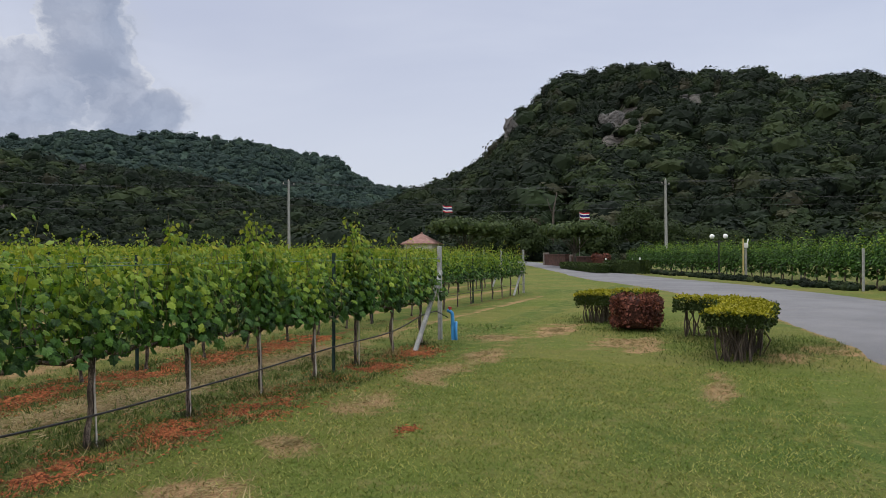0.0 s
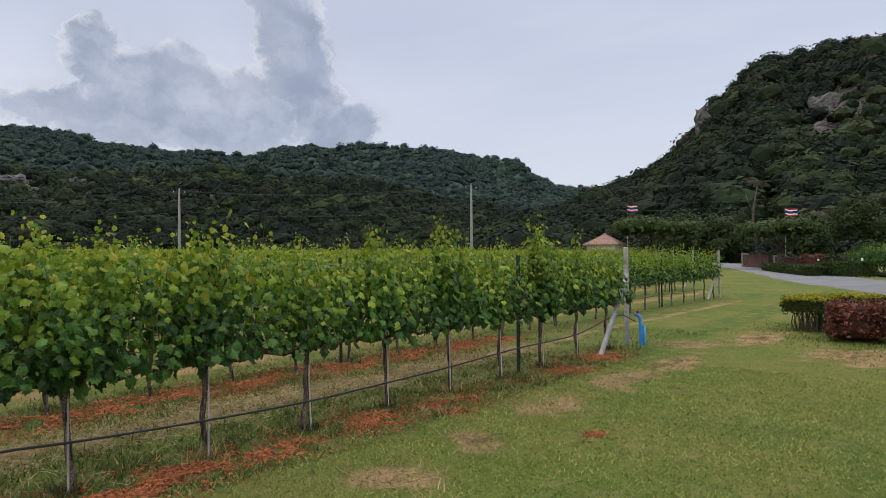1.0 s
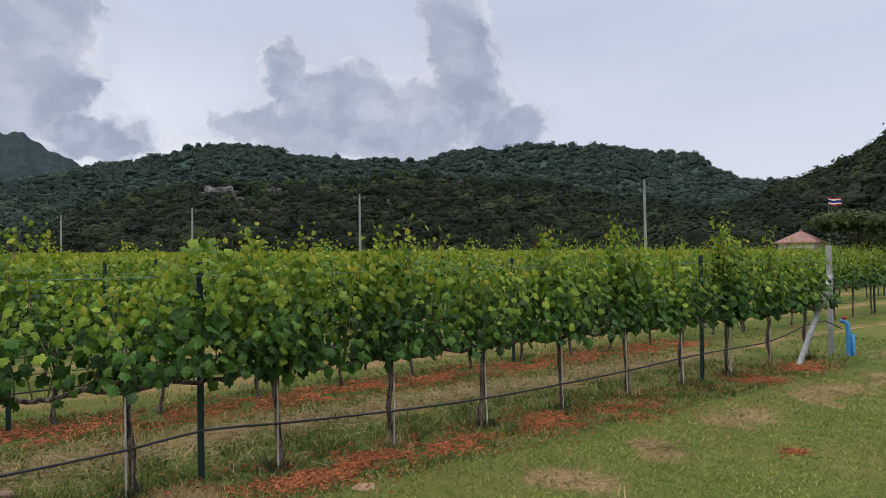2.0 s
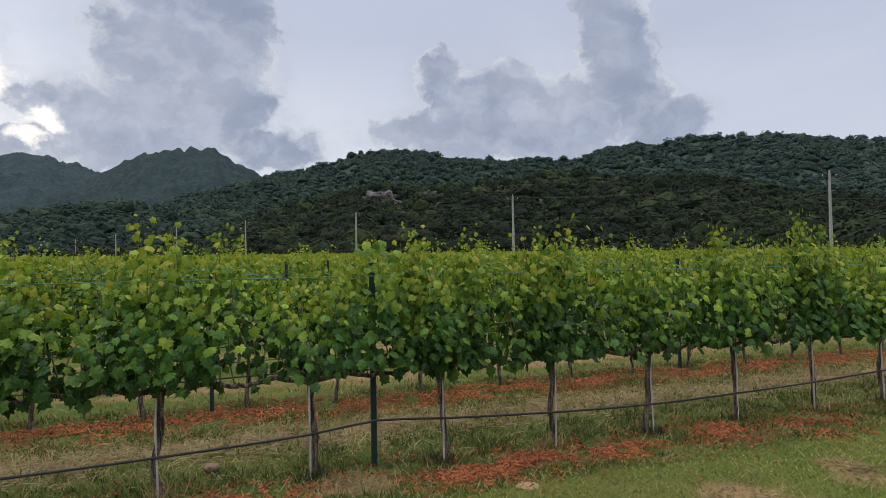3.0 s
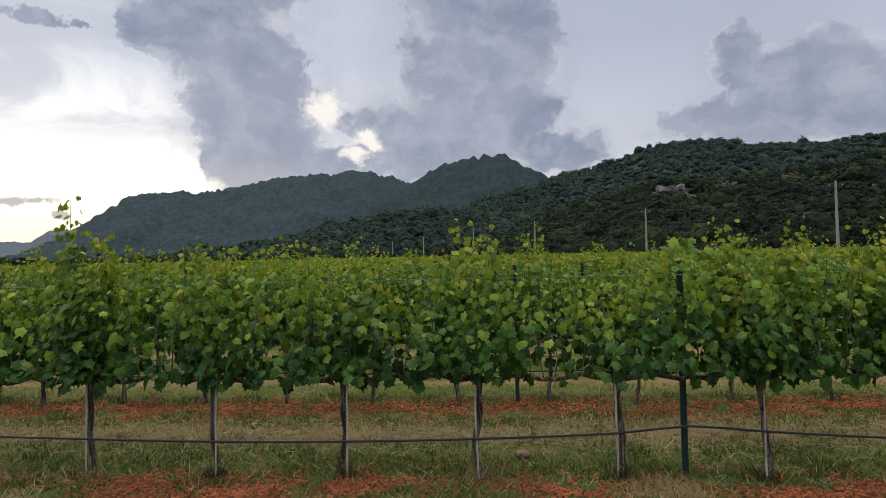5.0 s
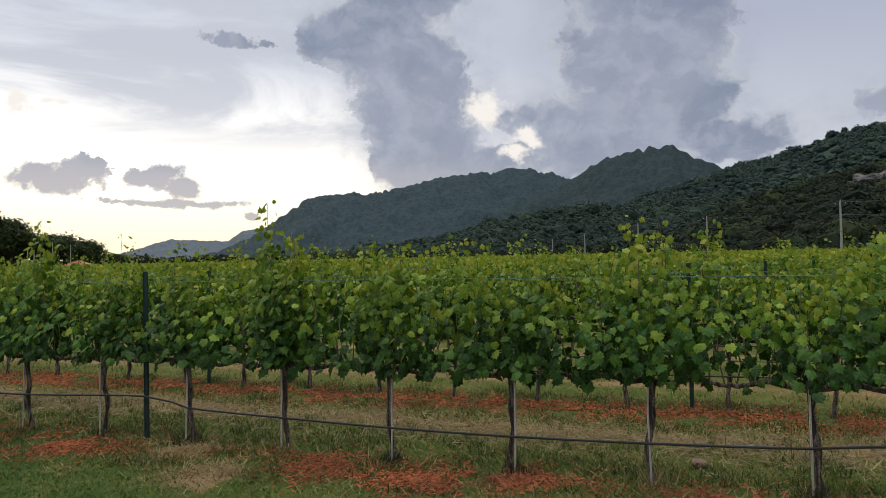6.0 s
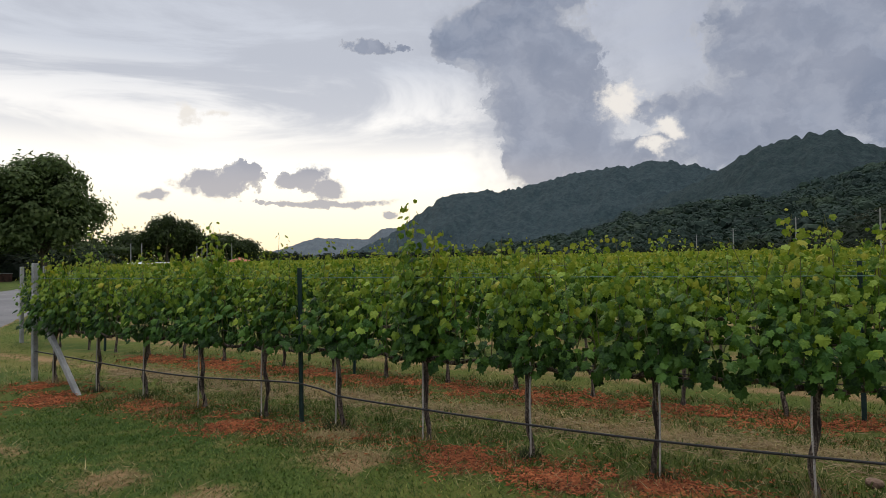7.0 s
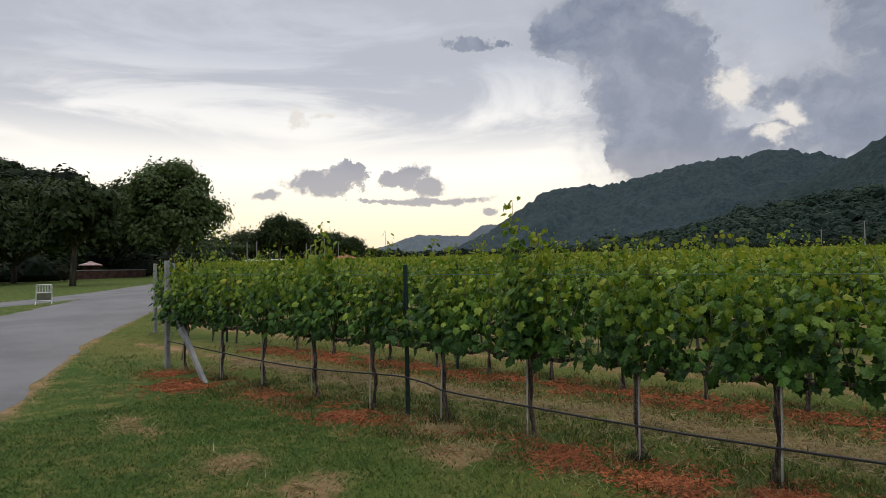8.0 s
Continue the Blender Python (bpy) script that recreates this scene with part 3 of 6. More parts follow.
def hill(name, table, foot, crest, label, mat_tree, count, size, seed, bare=(), rough=1.0, per=54, steep=0.8, below=0.0, wood=None, from_s=0.0, clump=0.2, soil=None, fine=0.0):
    """A ridge whose crest follows the table of (compass, height) pairs, with its woods."""
    rng = np.random.default_rng(seed)
    a0, a1 = table[0][0], table[-1][0]
    na, ns = (int((a1 - a0) / 0.14) + 1, 64) if fine else (int((a1 - a0) / 0.3) + 1, 34)

    def place(az, s, lift=0.0):
        spur = noise.noise((az * 0.16, seed, 0.0)) + 0.5 * noise.noise((az * 0.42, seed, 4.0))
        f, c = foot * (1 + (0.10 if fine else 0.17) * spur), crest * (1 + 0.05 * noise.noise((az * 0.2, seed, 9.0)))
        r = f + (c - f) * s
        jag = (0.18 * noise.noise((az * 0.8, seed, 2.0)) + 0.07 * noise.noise((az * 2.1, seed, 6.0))) * max(0.0, min(1.0, 3.0 * s - 1.6)) if fine and foot < 1500 else 0.0
        top = math.tan(radians(profile(table, az) + jag)) * c - size * 0.75
        if s <= 1.0:
            h = top * (s ** steep)
            h *= 1 + (0.16 if fine else 0.30) * spur * math.sin(min(1.0, s) * math.pi) + 0.07 * rough * noise.noise((az * 0.7, s * 5, seed)) * math.sin(min(1.0, s) * math.pi)
        else:
            h = top * max(0.0, 1.0 - (s - 1.0) * 1.6)
        g = radians(az)
        x, y = EYE.x - math.sin(g) * r, EYE.y + math.cos(g) * r
        bumps = fine * (0.8 * abs(noise.noise((x / 26, y / 26, seed))) + 0.7 * noise.noise((x / 11, y / 11, seed)) + 0.7 * noise.noise((x / 70, y / 70, seed)) - 3.0 * abs(noise.noise((x / 190, y / 190, seed))) * max(0.0, 1.0 - s ** 3)) if fine else 0.0
        return (x, y, EYE.z + h + lift + bumps - 2.0 * (1 - min(1.0, s)) + below)

    verts = [place(a0 + (a1 - a0) * i / (na - 1), 1.5 * j / (ns - 1)) for i in range(na) for j in range(ns)]
    faces = [(i * ns + j, i * ns + j + 1, (i + 1) * ns + j + 1, (i + 1) * ns + j) for i in range(na - 1) for j in range(ns - 1)]
    tagged(new(name, mesh_of(name, verts, faces, soil or M_HILL, smooth=True)), label, "hill", kind="structure")
    if not count:
        return
    places, sizes = [], []
    while len(places) < count:
        az, s = rng.uniform(*(wood or (a0, a1))), rng.uniform(from_s, 1.03)
        q = place(az, s)
        el = math.degrees(math.atan2(q[2] - EYE.z, math.hypot(q[0] - EYE.x, q[1] - EYE.y)))
        if any(math.hypot((az - ba) / ra, (el - be) / re) < 1.0 + 0.35 * noise.noise((az * 0.8, el * 0.8, 2.0)) for ba, be, ra, re in bare) and rng.random() < 0.88:
            continue
        z = size * rng.uniform(0.45, 1.05) * (1.5 if rng.random() < 0.12 else 1.0)
        places.append(place(az, s, z * rng.uniform(-0.1, 0.6)))
        sizes.append(z)
    near = [i for i, p in enumerate(places) if math.hypot(p[0] - EYE.x, p[1] - EYE.y) < 300.0]
    if near:
        crowns("forest", [places[i] for i in near], [sizes[i] for i in near], rng, mat_tree, per=90, clump=0.15, label="dense dark green forest on the foot of the " + name.replace("_", " "))
        places, sizes = [p for i, p in enumerate(places) if i not in set(near)], [s for i, s in enumerate(sizes) if i not in set(near)]
    crowns("forest", places, sizes, rng, mat_tree, per=per, clump=clump, label="dense dark green forest on the slope of the " + name.replace("_", " "))


SOUTH_HILL = [(150.0, 1.0), (154.0, 5.0), (156.2, 5.9), (158.0, 6.1), (161.1, 6.9), (164.7, 8.1), (172.0, 10.5), (185.0, 11.0), (205.0, 7.0), (225.0, 3.0)]
EAST_HILL = [(-60.0, 5.0), (-40.0, 9.5), (-22.0, 12.0), (-11.1, 12.6), (-4.9, 13.6), (-1.3, 14.4), (2.1, 14.7), (6.4, 15.9), (9.3, 15.7), (13.5, 15.2), (14.7, 14.4), (15.7, 13.2), (17.2, 12.7), (18.0, 11.8), (18.7, 9.9), (20.0, 8.5), (21.5, 7.8),
             (23.1, 6.7), (25.5, 5.9), (28.5, 4.6), (33.0, 3.2), (40.0, 1.5)]
BACK_RIDGE = [(22.0, 5.4), (25.6, 5.8), (28.0, 5.9), (29.9, 6.3), (31.7, 7.3), (32.9, 8.6), (35.0, 9.0), (39.0, 9.4), (44.0, 10.0), (47.8, 10.5), (50.1, 9.8), (54.2, 9.8), (57.2, 9.1), (61.1, 9.2), (65.9, 9.2), (69.5, 9.8), (72.0, 10.3),
              (76.3, 10.1), (80.3, 8.8), (84.9, 7.6), (90.0, 6.2), (96.0, 4.5), (102.0, 2.4), (108.0, 0.8)]
FRONT_RIDGE = [(20.0, 2.8), (26.7, 3.4), (32.2, 4.1), (35.2, 4.5), (39.5, 5.2), (42.8, 6.3), (47.2, 7.1), (50.2, 7.2), (53.5, 7.6), (58.8, 7.4), (64.0, 7.1), (69.5, 7.2), (76.2, 7.0), (80.0, 6.2), (84.0, 4.8), (88.0, 3.4), (93.0, 2.2), (98.0, 1.0)]
SPUR_RIDGE = [(74.0, 4.0), (78.0, 5.4), (82.0, 5.8), (86.0, 5.4), (92.0, 5.0), (98.0, 5.2), (104.0, 4.2), (110.0, 2.6), (118.0, 1.4), (126.0, 0.8)]
PEAK_RIDGE = [(78.0, 4.5), (81.0, 6.2), (84.9, 7.9), (87.4, 9.1), (88.7, 10.1), (92.0, 9.7), (94.0, 9.4), (97.3, 7.6), (100.0, 6.4), (104.0, 5.0), (110.0, 3.4), (116.0, 1.6)]
WEST_RIDGE = [(92.0, 5.5), (97.3, 7.6), (99.0, 8.2), (102.2, 9.1), (103.7, 8.5), (106.2, 8.5), (108.9, 8.2), (112.0, 7.4), (115.3, 6.7), (117.0, 6.9), (120.7, 6.4), (122.3, 5.2), (124.0, 3.9), (127.0, 2.2), (131.0, 0.9), (136.0, 0.3)]
FAR_RIDGE = [(120.0, 3.0), (124.8, 3.6), (126.2, 3.6), (127.4, 2.6), (129.5, 2.7), (132.0, 2.8), (134.5, 2.0), (137.0, 1.2), (141.0, 0.9), (148.0, 0.8)]
hill("east_hill", EAST_HILL, 190, 420, "steep forested limestone hill with grey cliffs", M_FOREST, 4600, 5.2, 3,
     bare=[(8.4, 10.4, 2.4, 1.8), (6.6, 11.8, 1.0, 0.9), (17.7, 11.0, 1.2, 1.7), (2.3, 12.6, 1.6, 0.4), (5.0, 13.0, 1.2, 0.5)], steep=0.85, wood=(-14.0, 38.0), per=84, clump=0.16)
hill("front_ridge", FRONT_RIDGE, 260, 520, "low dark forested ridge with rock outcrops", M_FOREST, 6600, 4.7, 5, bare=[(53.4, 6.7, 0.4, 0.4), (74.0, 5.6, 2.4, 0.7), (69.5, 5.8, 1.2, 0.5), (46.0, 4.0, 0.6, 0.4), (64.0, 6.2, 0.6, 0.3)], per=44, clump=0.2)
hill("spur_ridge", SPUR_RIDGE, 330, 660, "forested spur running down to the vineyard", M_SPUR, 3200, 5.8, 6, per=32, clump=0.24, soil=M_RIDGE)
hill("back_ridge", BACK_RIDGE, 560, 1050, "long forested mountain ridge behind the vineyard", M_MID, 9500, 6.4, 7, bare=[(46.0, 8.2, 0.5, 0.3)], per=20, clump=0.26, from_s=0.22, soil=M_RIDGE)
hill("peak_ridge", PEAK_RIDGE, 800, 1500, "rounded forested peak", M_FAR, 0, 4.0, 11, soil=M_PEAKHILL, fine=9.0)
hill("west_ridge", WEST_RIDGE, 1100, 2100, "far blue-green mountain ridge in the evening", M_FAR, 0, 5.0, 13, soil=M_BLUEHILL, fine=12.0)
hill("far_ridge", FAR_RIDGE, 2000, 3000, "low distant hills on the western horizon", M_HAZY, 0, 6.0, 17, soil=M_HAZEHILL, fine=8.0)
hill("south_hill", SOUTH_HILL, 170, 330, "dark forested hill beyond the lane", M_FOREST, 1300, 5.6, 19, wood=(150.0, 168.0), per=90, clump=0.14)


def crag(az, el, dist, wide, tall, seed, label):
    """A broken limestone face standing out of the wooded slope."""
    g = radians(az)
    mid = Vector((EYE.x - math.sin(g) * dist, EYE.y + math.cos(g) * dist, EYE.z + math.tan(radians(el)) * dist))
    n, m = 22, 20
    verts = []
    for j in range(m + 1):
        for i in range(n + 1):
            u, v = i / n - 0.5, j / m - 0.5
            rough = 3.0 * noise.noise((u * 7 + seed, v * 3, 0.0)) + 1.5 * noise.noise((u * 17, v * 9, seed)) + 0.8 * noise.noise((u * 40, v * 26, seed))
            edge = max(abs(u), abs(v)) * 2
            depth = rough * 0.8 + (1 - edge ** 3) * wide * 0.22 - wide * 0.1
            x, y, z = u * wide * (1 + 0.25 * noise.noise((v * 4, seed, 1.0))), -depth + v * tall * -0.35, v * tall * (1 + 0.3 * noise.noise((u * 4, seed, 2.0)))
            verts.append((x, y - (-v * tall * 0.35) * 2, z))
    faces = [(j * (n + 1) + i, j * (n + 1) + i + 1, (j + 1) * (n + 1) + i + 1, (j + 1) * (n + 1) + i) for j in range(m) for i in range(n)]
    ob = new("crag", mesh_of("crag", verts, faces, M_CRAG))
    ob.matrix_basis = pose(*mid, 0, 0, az)
    return tagged(ob, label, "cliff", "limestone cliffs", "structure")


for az, el, dist, wide, tall, s in [(8.0, 10.5, 310, 22, 20, 1), (9.9, 10.0, 306, 15, 12, 2), (6.6, 11.9, 338, 11, 9, 3), (17.2, 10.9, 362, 14, 18, 14), (2.4, 12.7, 358, 20, 6, 5), (12.2, 10.8, 330, 9, 5, 6)]:
    crag(az, el, dist, wide, tall, s, "grey limestone cliff among the trees")
for az, el, dist, wide, tall, s in [(53.4, 6.75, 470, 5, 10, 7), (74.6, 5.9, 428, 18, 11, 8), (70.0, 6.0, 440, 9, 9, 9), (62.0, 6.3, 452, 4, 8, 10), (47.0, 4.2, 372, 5, 5, 11)]:
    crag(az, el, dist, wide, tall, s, "pale rock outcrop on the wooded ridge")


# ---- vines ----
def leaf_mesh(name, seed, mats, slot=0):
    """One five-lobed, folded leaf, stalk at the origin, tip along -z, face to +x, about one metre wide."""
    rng = random.Random(seed)
    rim = [(0.0, 0.04), (0.20, 0.16), (0.36, 0.06), (0.38, -0.16), (0.52, -0.30), (0.33, -0.42), (0.30, -0.64), (0.13, -0.66), (0.0, -0.92)]
    outline = rim + [(-y, z) for y, z in rim[-2:0:-1]]
    fold, droop = rng.uniform(0.12, 0.32), rng.uniform(0.05, 0.35)
    def at(y, z):
        y, z = y * rng.uniform(0.9, 1.1), z * rng.uniform(0.92, 1.08)
        return (-abs(y) * fold - droop * z * z * 0.6 + rng.uniform(-0.03, 0.03), y, z)
    verts = [(0.03, 0.0, -0.30)] + [at(y, z) for y, z in outline]
    n = len(outline)
    faces = [(0, 1 + i, 1 + (i + 1) % n) for i in range(n)]
    return mesh_of(name, verts, faces, mats, [slot] * n)


LEAVES = [leaf_mesh("leaf", s, [M_LEAF]) for s in range(6)]
FRESH = [leaf_mesh("leaf", s, [M_FRESH]) for s in range(6)]
YOUNG = [leaf_mesh("leaf", s, [M_YOUNG]) for s in range(4)]
LEAF_V = [np.array([v.co[:] for v in me.vertices]) for me in LEAVES]
LEAF_F = [np.array([p.vertices[:] for p in me.polygons]) for me in LEAVES]
KITE = np.array([(0.0, 0.0, 0.05), (-0.14, 0.48, -0.3), (-0.06, 0.0, -0.95), (-0.14, -0.48, -0.3)])


def leaf_spots(rng, height=1.0, shoots=15, full=1.0, dark_low=0.0):
    """Where the leaves of one metre of vine sit: place, turn matrix, size, tone (by age and painted shade), side, and
    the shoots' lines.
    """
    spots, lines = [], []
    lump = rng.uniform(0, 90)
    for i in range(shoots):
        y = 0.96 * (-0.5 + (i + rng.uniform(0.1, 0.9)) / shoots)
        top = 0.73 + height * rng.uniform(0.60, 1.0) * (1.12 - 0.5 * abs(y)) + (rng.uniform(0.08, 0.3) if rng.random() < 0.2 else 0.0)
        lean, out = rng.uniform(-0.16, 0.16), rng.uniform(-0.12, 0.12)
        line = [Vector((out * s * 0.9 + 0.05 * math.sin(5 * s + i), y + lean * s * s + 0.03 * math.sin(7 * s + 2 * i), 0.73 + (top - 0.73) * s)) for s in (0, 0.2, 0.4, 0.6, 0.8, 1.0)]
        lines.append(line)
        count = int((top - 0.73) * 64 * full * rng.uniform(0.3, 1.4) * (1.62 - 2.4 * abs(y)))
        for j in range(count):
            s = 0.03 + 0.97 * (j + rng.random()) / count
            if s > 0.8 and rng.random() < 0.45:
                continue
            a = min(4, int(s * 5))
            p = line[a].lerp(line[a + 1], s * 5 - a)
            side = 1 if rng.random() < 0.56 else -1
            bulge = 0.85 + 0.9 * noise.noise((y * 2.6 + lump, s * 2.6, lump + side))
            reach = rng.uniform(0.25, 1.0) * 0.27 * max(0.25, bulge) * (1.0 - 0.72 * s * s)
            p = p + Vector((side * reach, rng.uniform(-0.09, 0.09), rng.uniform(-0.04, 0.06)))
            size = rng.uniform(0.056, 0.108) * (1.0 - 0.52 * s ** 2.0)
            yaw = (0 if side > 0 else 180) + rng.uniform(-52, 52)
            pitch = rng.uniform(-62, 8)
            age_shade = s + rng.uniform(-0.25, 0.25) - dark_low
            spots.append((p, pose(0, 0, 0, 0, 0, yaw) @ pose(0, 0, 0, 0, pitch, 0) @ pose(0, 0, 0, rng.uniform(-50, 50), 0, 0), size, 2 if age_shade > 0.82 else 1 if age_shade > 0.43 else 0, side))
    for _ in range(int(16 * full)):
        side = 1 if rng.random() < 0.55 else -1
        p = Vector((side * rng.uniform(0.03, 0.15), rng.uniform(-0.5, 0.5), rng.uniform(0.70, 0.92)))
        spots.append((p, pose(0, 0, 0, 0, 0, (0 if side > 0 else 180) + rng.uniform(-60, 60)) @ pose(0, 0, 0, rng.uniform(-30, 30), rng.uniform(-50, 5), 0), rng.uniform(0.09, 0.13), 0, side))
    for _ in range(int(150 * dark_low)):
        side = 1 if rng.random() < 0.5 else -1
        p = Vector((side * rng.uniform(0.02, 0.2), rng.uniform(-0.5, 0.5), rng.uniform(0.34, 0.85)))
        spots.append((p, pose(0, 0, 0, 0, 0, (0 if side > 0 else 180) + rng.uniform(-60, 60)) @ pose(0, 0, 0, rng.uniform(-30, 30), rng.uniform(-60, 5), 0), rng.uniform(0.12, 0.17), 0, side))
    return spots, lines


def joined_leaves(spots, rng, simple=False):
    """One leafy mesh from many spots."""
    vs, fs, idx, n = [], [], [], 0
    for p, m, size, leaf_tone, side in spots:
        k = rng.randrange(6)
        base, face = (KITE, np.array([(0, 1, 2), (0, 2, 3)])) if simple else (LEAF_V[k], LEAF_F[k])
        r = np.array(m.to_3x3()) * size
        vs.append(base @ r.T + np.array(p))
        fs.append(face + n)
        idx += [leaf_tone] * len(face)
        n += len(base)
    return mesh_of("foliage", np.concatenate(vs), np.concatenate(fs), [M_LEAF, M_FRESH, M_YOUNG], idx)


def trunk_mesh(bm, rng):
    """A gnarled, ridged trunk that swells at the foot and at the head."""
    lean, seed, sides, rings = rng.uniform(-0.05, 0.05), rng.uniform(0, 60), 11, 26
    last = None
    for i in range(rings + 1):
        s = i / rings
        mid = Vector((0.03 * noise.noise((seed, s * 3.0, 0.0)), lean * (1 - s) + 0.045 * noise.noise((seed, s * 3.2, 5.0)) * (1 - s * s), -0.06 + 0.80 * s))
        r = 0.0215 * (1 + 0.4 * noise.noise((seed, s * 7.0, 9.0))) + 0.013 * max(0.0, s - 0.82) / 0.18 + 0.016 * max(0.0, 0.16 - s) / 0.16
        ring = []
        for k in range(sides):
            a = 2 * math.pi * k / sides
            ridge = noise.noise((math.cos(a) * 2.2 + seed, math.sin(a) * 2.2, s * 4.0)) + 0.6 * noise.noise((math.cos(a) * 5.0, math.sin(a) * 5.0 + seed, s * 15.0))
            ring.append(bm.verts.new(mid + r * (1 + 0.42 * ridge) * Vector((math.cos(a), math.sin(a), 0.0))))
        if last:
            for k in range(sides):
                bm.faces.new((last[k], last[(k + 1) % sides], ring[(k + 1) % sides], ring[k]))
        last = ring
    bm.faces.new(last)
    return bm


def vine(name, at, seed, near, label, group, height=1.0, full=1.0, singles=False, dark_low=0.0, veil=0):
    rng = random.Random(seed)
    v = thing(name, at, label, "grapevine", group)
    part("trunk", trunk_mesh(bmesh.new(), rng), M_BARK, v, smooth=True)
    bm = bmesh.new()
    for d in (-1, 1):
        pts = [(0.0, 0.0, 0.70)] + [(0.02 * math.sin(5 * s + seed), d * s * 0.5, 0.73 + 0.02 * math.sin(9 * s + seed)) for s in (0.12, 0.3, 0.5, 0.7, 0.9, 1.02)]
        tube(bm, pts, [0.026, 0.022, 0.02, 0.019, 0.018, 0.016, 0.014], 6)
    part("cordon", bm, M_BARK, v, smooth=True)
    if near:
        bm = bmesh.new()
        o = rng.choice((-0.012, 0.014))
        tube(bm, [(0.034, o, -0.04), (0.03, o + rng.uniform(-0.02, 0.02), 0.5), (0.01, o, rng.uniform(0.85, 1.05))], 0.008, 5)
        part("stake", bm, M_STAKE, v, "thin bleached training stake")
    spots, lines = leaf_spots(rng, height, full=full * rng.uniform(0.85, 1.2), dark_low=dark_low)
    for _ in range(veil):
        z = rng.uniform(1.0, 1.72)
        turn = pose(0, 0, 0, 0, 0, rng.uniform(-60, 60)) @ pose(0, 0, 0, rng.uniform(-40, 40), rng.uniform(-65, 5), 0)
        spots.append((Vector((rng.uniform(0.03, 0.2), rng.uniform(-0.72, -0.34), z)), turn, rng.uniform(0.07, 0.12) * (1.6 - 0.5 * z), 0 if z < 1.25 else 1, 1))
    if near:
        for line in lines:
            part("shoot", tube(bmesh.new(), line, [0.0055, 0.005, 0.0045, 0.004, 0.003, 0.0018], 4), M_SHOOT, v)
    if singles:
        front = [s for s in spots if s[4] > 0 and s[0].x > 0.05][:170]
        for p, m, size, leaf_tone, side in front:
            me = rng.choice((LEAVES, FRESH, YOUNG)[leaf_tone])
            piece("leaf", me, v, Matrix.Translation(p) @ m @ Matrix.Scale(size, 4))
        chosen = {id(s) for s in front}
        spots = [s for s in spots if id(s) not in chosen]
    me = joined_leaves(spots, rng, simple=not near)
    piece("foliage", me, v, kind="stuff")
    return v


ROW = 2.5
near_group, far_group = "vines of the nearest row", "vines of the rows behind"
for i in range(20):
    y = -9.545 + 1.006 * i
    h = 1.04 + 0.10 * math.sin(i * 2.3) + (0.12 if i in (14, 15, 3) else 0.0)
    vine("grapevine", (0.0, y, 0.0), 100 + i, True, "leafy trained grapevine with a rough trunk and a pale stake", near_group, height=h, full={3: 1.3, 9: 0.8, 10: 0.55, 19: 0.7, 0: 1.25, 14: 1.15, 11: 1.1}.get(i, 1.0), singles=4 <= i <= 14, veil=75 if i == 11 else 0)

# rows behind: a few grown vines, repeated
models = [vine("grapevine", (-ROW, -15.1 + j, rise(-ROW)), 300 + j, False, "leafy green grapevine in a row of the vineyard", far_group, height=0.98 + 0.03 * (j % 3), full=1.0) for j in range(7)]
pick = random.Random(5)
NORTH = [10.4, 23.9, 28.6, 33.0, 37.0, 41.0]
SOUTH = [-10.1, -15.65, -19.6, -23.4, -27.4, -31.4]
for r in range(1, 5):
    y = SOUTH[r] + 0.9
    k = 0
    while y < NORTH[r] - 0.6:
        if not (r == 1 and k < 7):
            copy_thing(pick.choice(models), pose(-ROW * r, y, rise(-ROW * r), 0, 0, pick.choice((0, 180))))
        y += 1.0
        k += 1


def row_block(seed, length=20.0, per_metre=52, size=0.17, mats=None):
    """A stretch of one far vine row: leaves over low trunks."""
    rng = np.random.default_rng(seed)
    n = int(length * per_metre)
    y = rng.uniform(0, length, n)
    wave = 0.10 * np.sin(y * 2.1 + seed) + 0.07 * np.sin(y * 6.3 + 2 * seed)
    s = rng.beta(2.2, 1.2, n)
    z = 0.68 + s * (0.98 + wave)
    x = rng.normal(0, 0.15, n) * (1.1 - 0.5 * s)
    sz = size * rng.uniform(0.7, 1.25, n) * (1.05 - 0.4 * s)
    a, b = rng.uniform(0, 6.283, n), rng.uniform(-0.9, 0.5, n)
    ca, sa, cb, sb = np.cos(a), np.sin(a), np.cos(b), np.sin(b)
    v = KITE[None] * sz[:, None, None]
    vx, vz = v[..., 0] * cb[:, None] + v[..., 2] * sb[:, None], -v[..., 0] * sb[:, None] + v[..., 2] * cb[:, None]
    vx, vy = vx * ca[:, None] - v[..., 1] * sa[:, None], vx * sa[:, None] + v[..., 1] * ca[:, None]
    V = np.stack([vx + x[:, None], vy + y[:, None], vz + z[:, None]], -1).reshape(-1, 3)
    q = np.arange(n)[:, None] * 4
    F = np.concatenate([q + np.array([0, 1, 2]), q + np.array([0, 2, 3])])
    idx = np.tile((s > 0.72).astype(int), 2)
    return mesh_of("vine_row", V, F, mats or [M_FIELD, M_YOUNG], idx)


BLOCKS = [row_block(40 + i) for i in range(4)]
THIN = [row_block(60 + i, 40.0, 22, 0.26) for i in range(3)]
